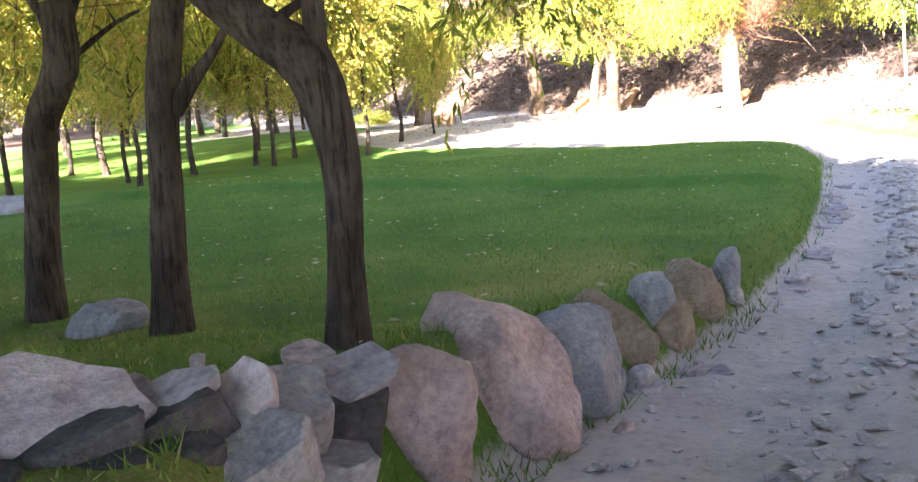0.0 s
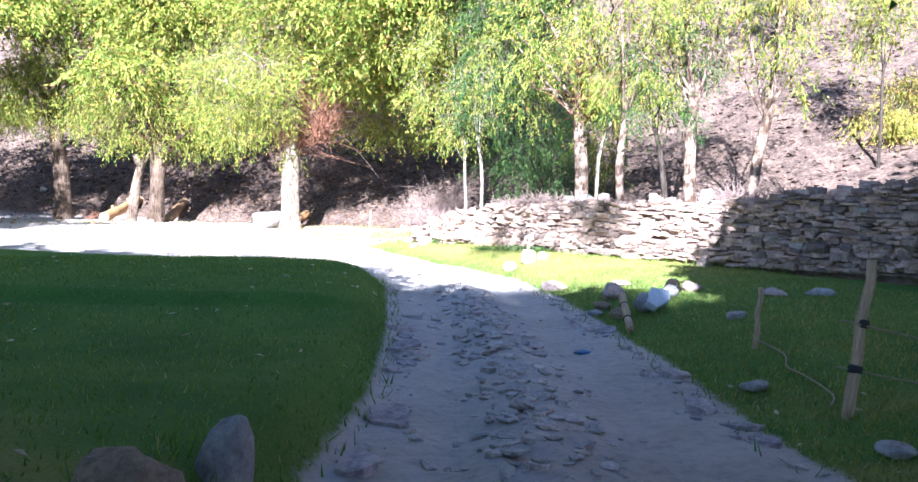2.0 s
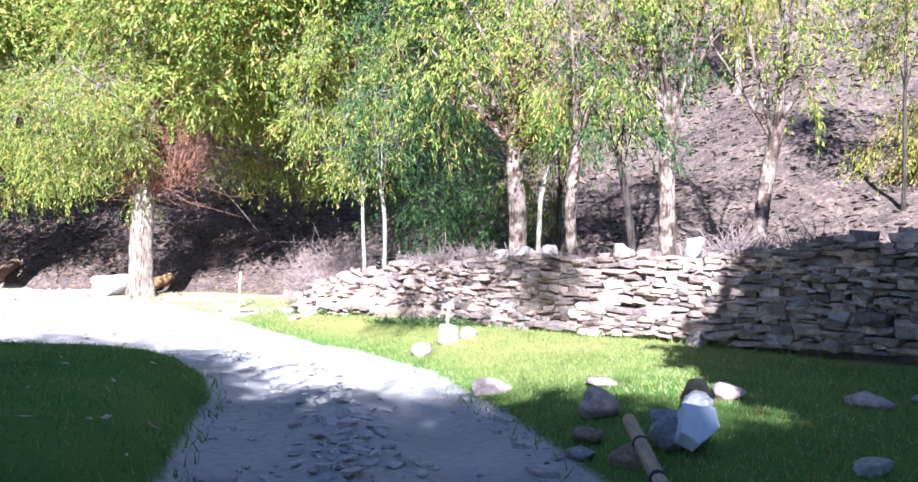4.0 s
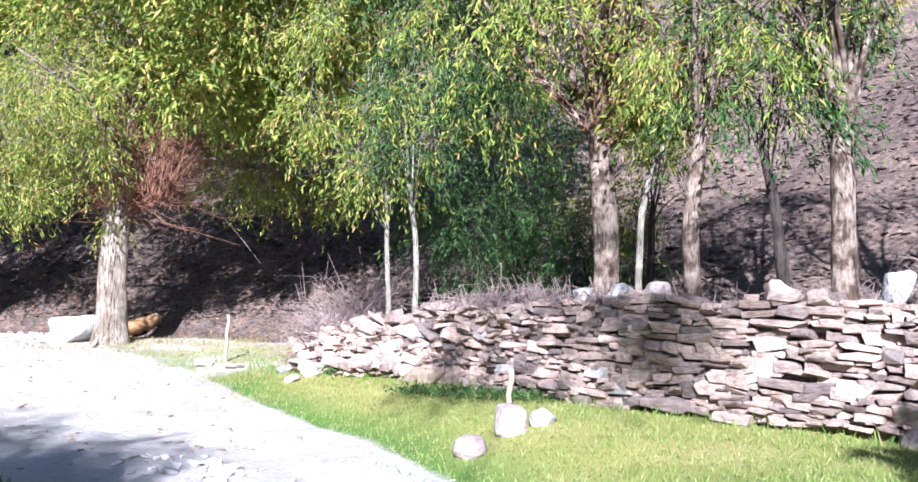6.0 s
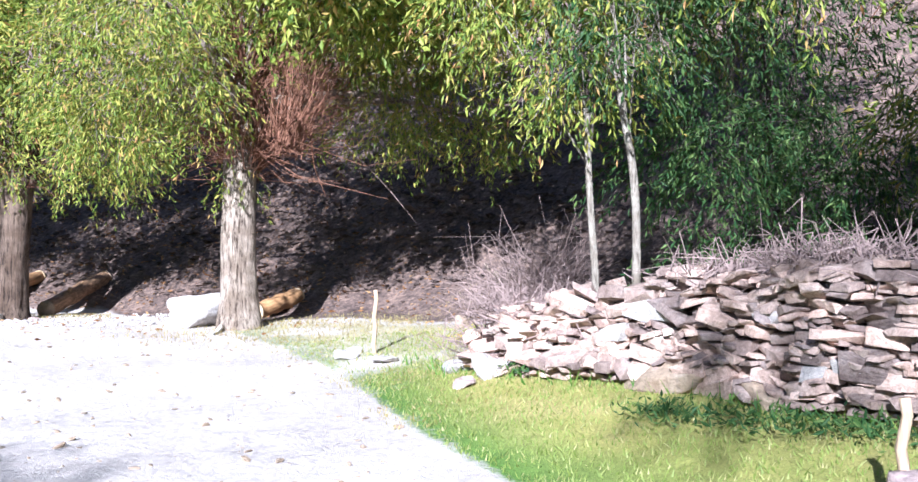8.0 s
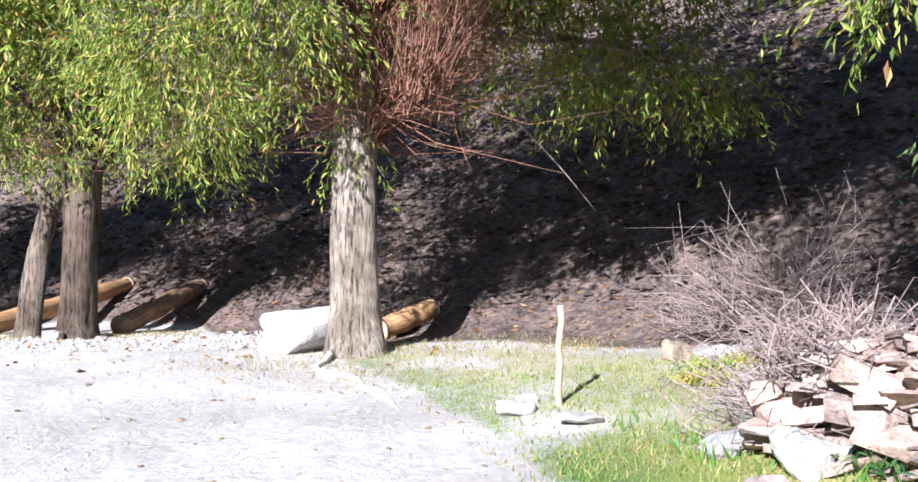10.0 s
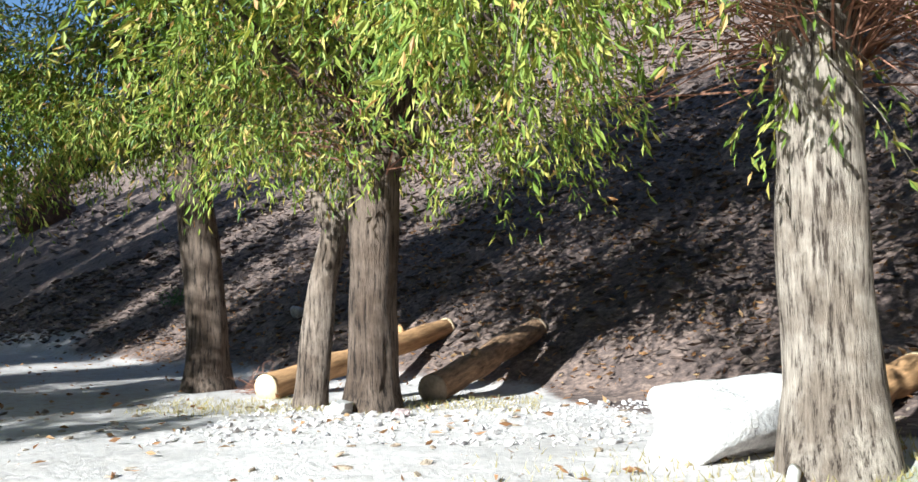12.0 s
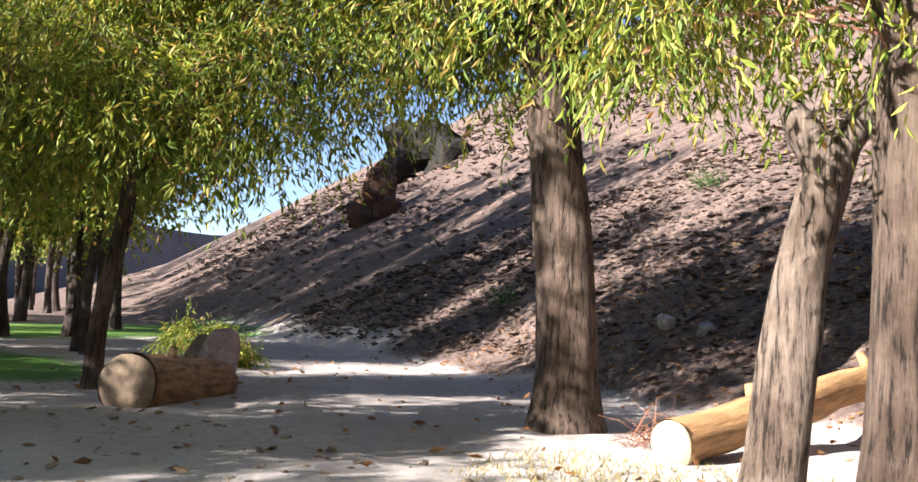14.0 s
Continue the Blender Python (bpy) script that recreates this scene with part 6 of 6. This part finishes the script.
dry_wall = new("dry_stone_wall")
tagged(dry_wall, "dry stone wall of flat brown field stones, partly tumbled", "wall", kind="structure")
WALL_LONG = sum(math.hypot(a[0] - b[0], a[1] - b[1]) for a, b in zip(WALL_LINE, WALL_LINE[1:]))
bm = bmesh.new()
rings = []
for i in range(60):
    s = WALL_LONG * i / 59
    c, d = wall_spot(s)
    side = Vector((d.y, -d.x, 0))
    if side.x > 0:
        side = -side
    lo, hi = along(WALL_FOOT, c.y) - 0.35, along(WALL_TOP, c.y) - 0.12
    rings.append([bm.verts.new(c + side * u + Vector((0, 0, z))) for u, z in ((0.02, lo), (-0.06, hi), (-0.55, hi), (-0.55, lo))])
for a, b in zip(rings, rings[1:]):
    for k in range(4):
        bm.faces.new((a[k], a[(k + 1) % 4], b[(k + 1) % 4], b[k]))
bm.faces.new(rings[0])
bm.faces.new(list(reversed(rings[-1])))
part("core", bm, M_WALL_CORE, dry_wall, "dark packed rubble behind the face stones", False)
SHAPES = stone_shapes(24, M_WALL_STONE)
PALE_SHAPES = stone_shapes(6, M_ROCK_WHITE)
rng = random.Random(77)
rest_v, rest_f, single = [], [], 0
s0 = 0.0
while s0 < WALL_LONG:
    # the courses run for a metre or two, then start anew at other heights
    s1 = min(WALL_LONG, s0 + rng.uniform(0.7, 1.7))
    level = rng.uniform(-0.08, 0.0)
    while level < 2.7:
        fine = 0.78 if s0 < 5.5 else 1.0
        high = fine * rng.uniform(0.045, 0.09) if rng.random() < 0.72 else rng.uniform(0.09, 0.16)
        s = s0 + rng.uniform(-0.12, 0.05)
        while s < s1:
            loose = step(27.0, 28.6, wall_spot(max(0, s))[0].y)
            wide = high * (rng.uniform(1.2, 2.6) if rng.random() < 0.5 + 0.3 * loose else rng.uniform(2.6, 4.8)) + 0.05
            c, d = wall_spot(max(0, s + wide / 2))
            foot, top = along(WALL_FOOT, c.y), along(WALL_TOP, c.y) + 0.14 * noise.noise(Vector((s * 1.3, 0, 0)))
            z = foot - 0.06 + level + 0.05 * noise.noise(Vector((s * 0.9, level * 2, 4)))
            if z + high * 0.6 < top:
                side = Vector((d.y, -d.x, 0))
                if side.x > 0:
                    side = -side
                h = high * rng.uniform(0.65, 1.35)
                spot = c + side * (0.05 - 0.1 * level / 1.4 + rng.uniform(-0.06, 0.06) * (1 + 0.9 * loose)) + Vector((0, 0, z + h / 2))
                m = Matrix.LocRotScale(spot, Euler((rng.gauss(0, 0.1 + 0.12 * loose), rng.gauss(0, 0.055 + 0.2 * loose), math.atan2(d.y, d.x) + rng.gauss(0, 0.13 + 0.2 * loose))), (wide * 1.1, rng.uniform(0.24, 0.42), h * 1.16))
                me = SHAPES[rng.randrange(len(SHAPES))]
                if 23.2 < c.y < 26.6 and single < 300 and z < 2.0:
                    ob = new("stone", me)
                    ob.parent = dry_wall
                    ob.matrix_basis = m
                    single += 1
                else:
                    base = len(rest_v)
                    rest_v.extend((m @ v.co)[:] for v in me.vertices)
                    rest_f.extend([base + i for i in f.vertices] for f in me.polygons)
            s += wide
        level += high
    s0 = s1
rest = place_mesh("field_stones", raw_mesh("field_stones", rest_v, rest_f, M_WALL_STONE), dry_wall, "stuff")
# larger blocks set into the face
for k in range(70):
    s = rng.uniform(1.5, WALL_LONG - 0.5)
    c, d = wall_spot(s)
    side = Vector((d.y, -d.x, 0))
    side = -side if side.x > 0 else side
    level = rng.uniform(0.0, max(0.2, along(WALL_TOP, c.y) - along(WALL_FOOT, c.y) - 0.35)) * (0.5 if k % 2 else 1)
    w = rng.uniform(0.26, 0.5)
    ob = new("face_block", SHAPES[k % len(SHAPES)] if k % 4 else PALE_SHAPES[k % len(PALE_SHAPES)])
    ob.parent = dry_wall
    ob.matrix_basis = Matrix.LocRotScale(c + side * (0.07 - 0.1 * level / 1.4) + Vector((0, 0, along(WALL_FOOT, c.y) + 0.06 + level)), Euler((rng.gauss(0, 0.08), rng.gauss(0, 0.1), math.atan2(d.y, d.x) + rng.gauss(0, 0.12))), (w, 0.36, w * rng.uniform(0.36, 0.6)))
# rounder stones laid on the wall's top
for k in range(46):
    s = rng.uniform(0.3, WALL_LONG - 0.3)
    c, d = wall_spot(s)
    w = rng.uniform(0.2, 0.45)
    ob = new("cap_stone", SHAPES[k % len(SHAPES)])
    ob.parent = dry_wall
    ob.matrix_basis = Matrix.LocRotScale(c + Vector((rng.uniform(0.05, 0.4), 0, along(WALL_TOP, c.y) - 0.02 + rng.uniform(-0.03, 0.05))), Euler((rng.gauss(0, 0.15), rng.gauss(0, 0.15), rng.uniform(0, 3))), (w, w * 0.75, w * rng.uniform(0.4, 0.7)))
for x, y, size, seed in ((15.95, 26.2, (0.46, 0.32, 0.2), 401), (16.1, 25.65, (0.36, 0.3, 0.22), 402), (15.8, 26.8, (0.3, 0.26, 0.18), 403), (16.6, 24.0, (0.34, 0.3, 0.22), 404), (17.4, 23.0, (0.36, 0.34, 0.3), 405), (16.9, 22.3, (0.42, 0.34, 0.3), 406)):
    top = along(WALL_TOP, y) if y > 22.5 else ground_z(x - 0.3, y)
    ob = part("stone", rock_bm((size[0], size[1] * 1.1, size[2] * 1.4), seed, 4, 10, 0.12, 0.1, 0.8), M_ROCK_WHITE if seed % 2 else M_ROCK_PINK)
    ob.matrix_world = pose(x, y, top + size[2] * 0.4, 5, -6, 50 * seed)
    tagged(ob, "whitish blocky stone resting on the dry wall" if seed % 2 else "pinkish blocky stone resting on the dry wall", "stone")
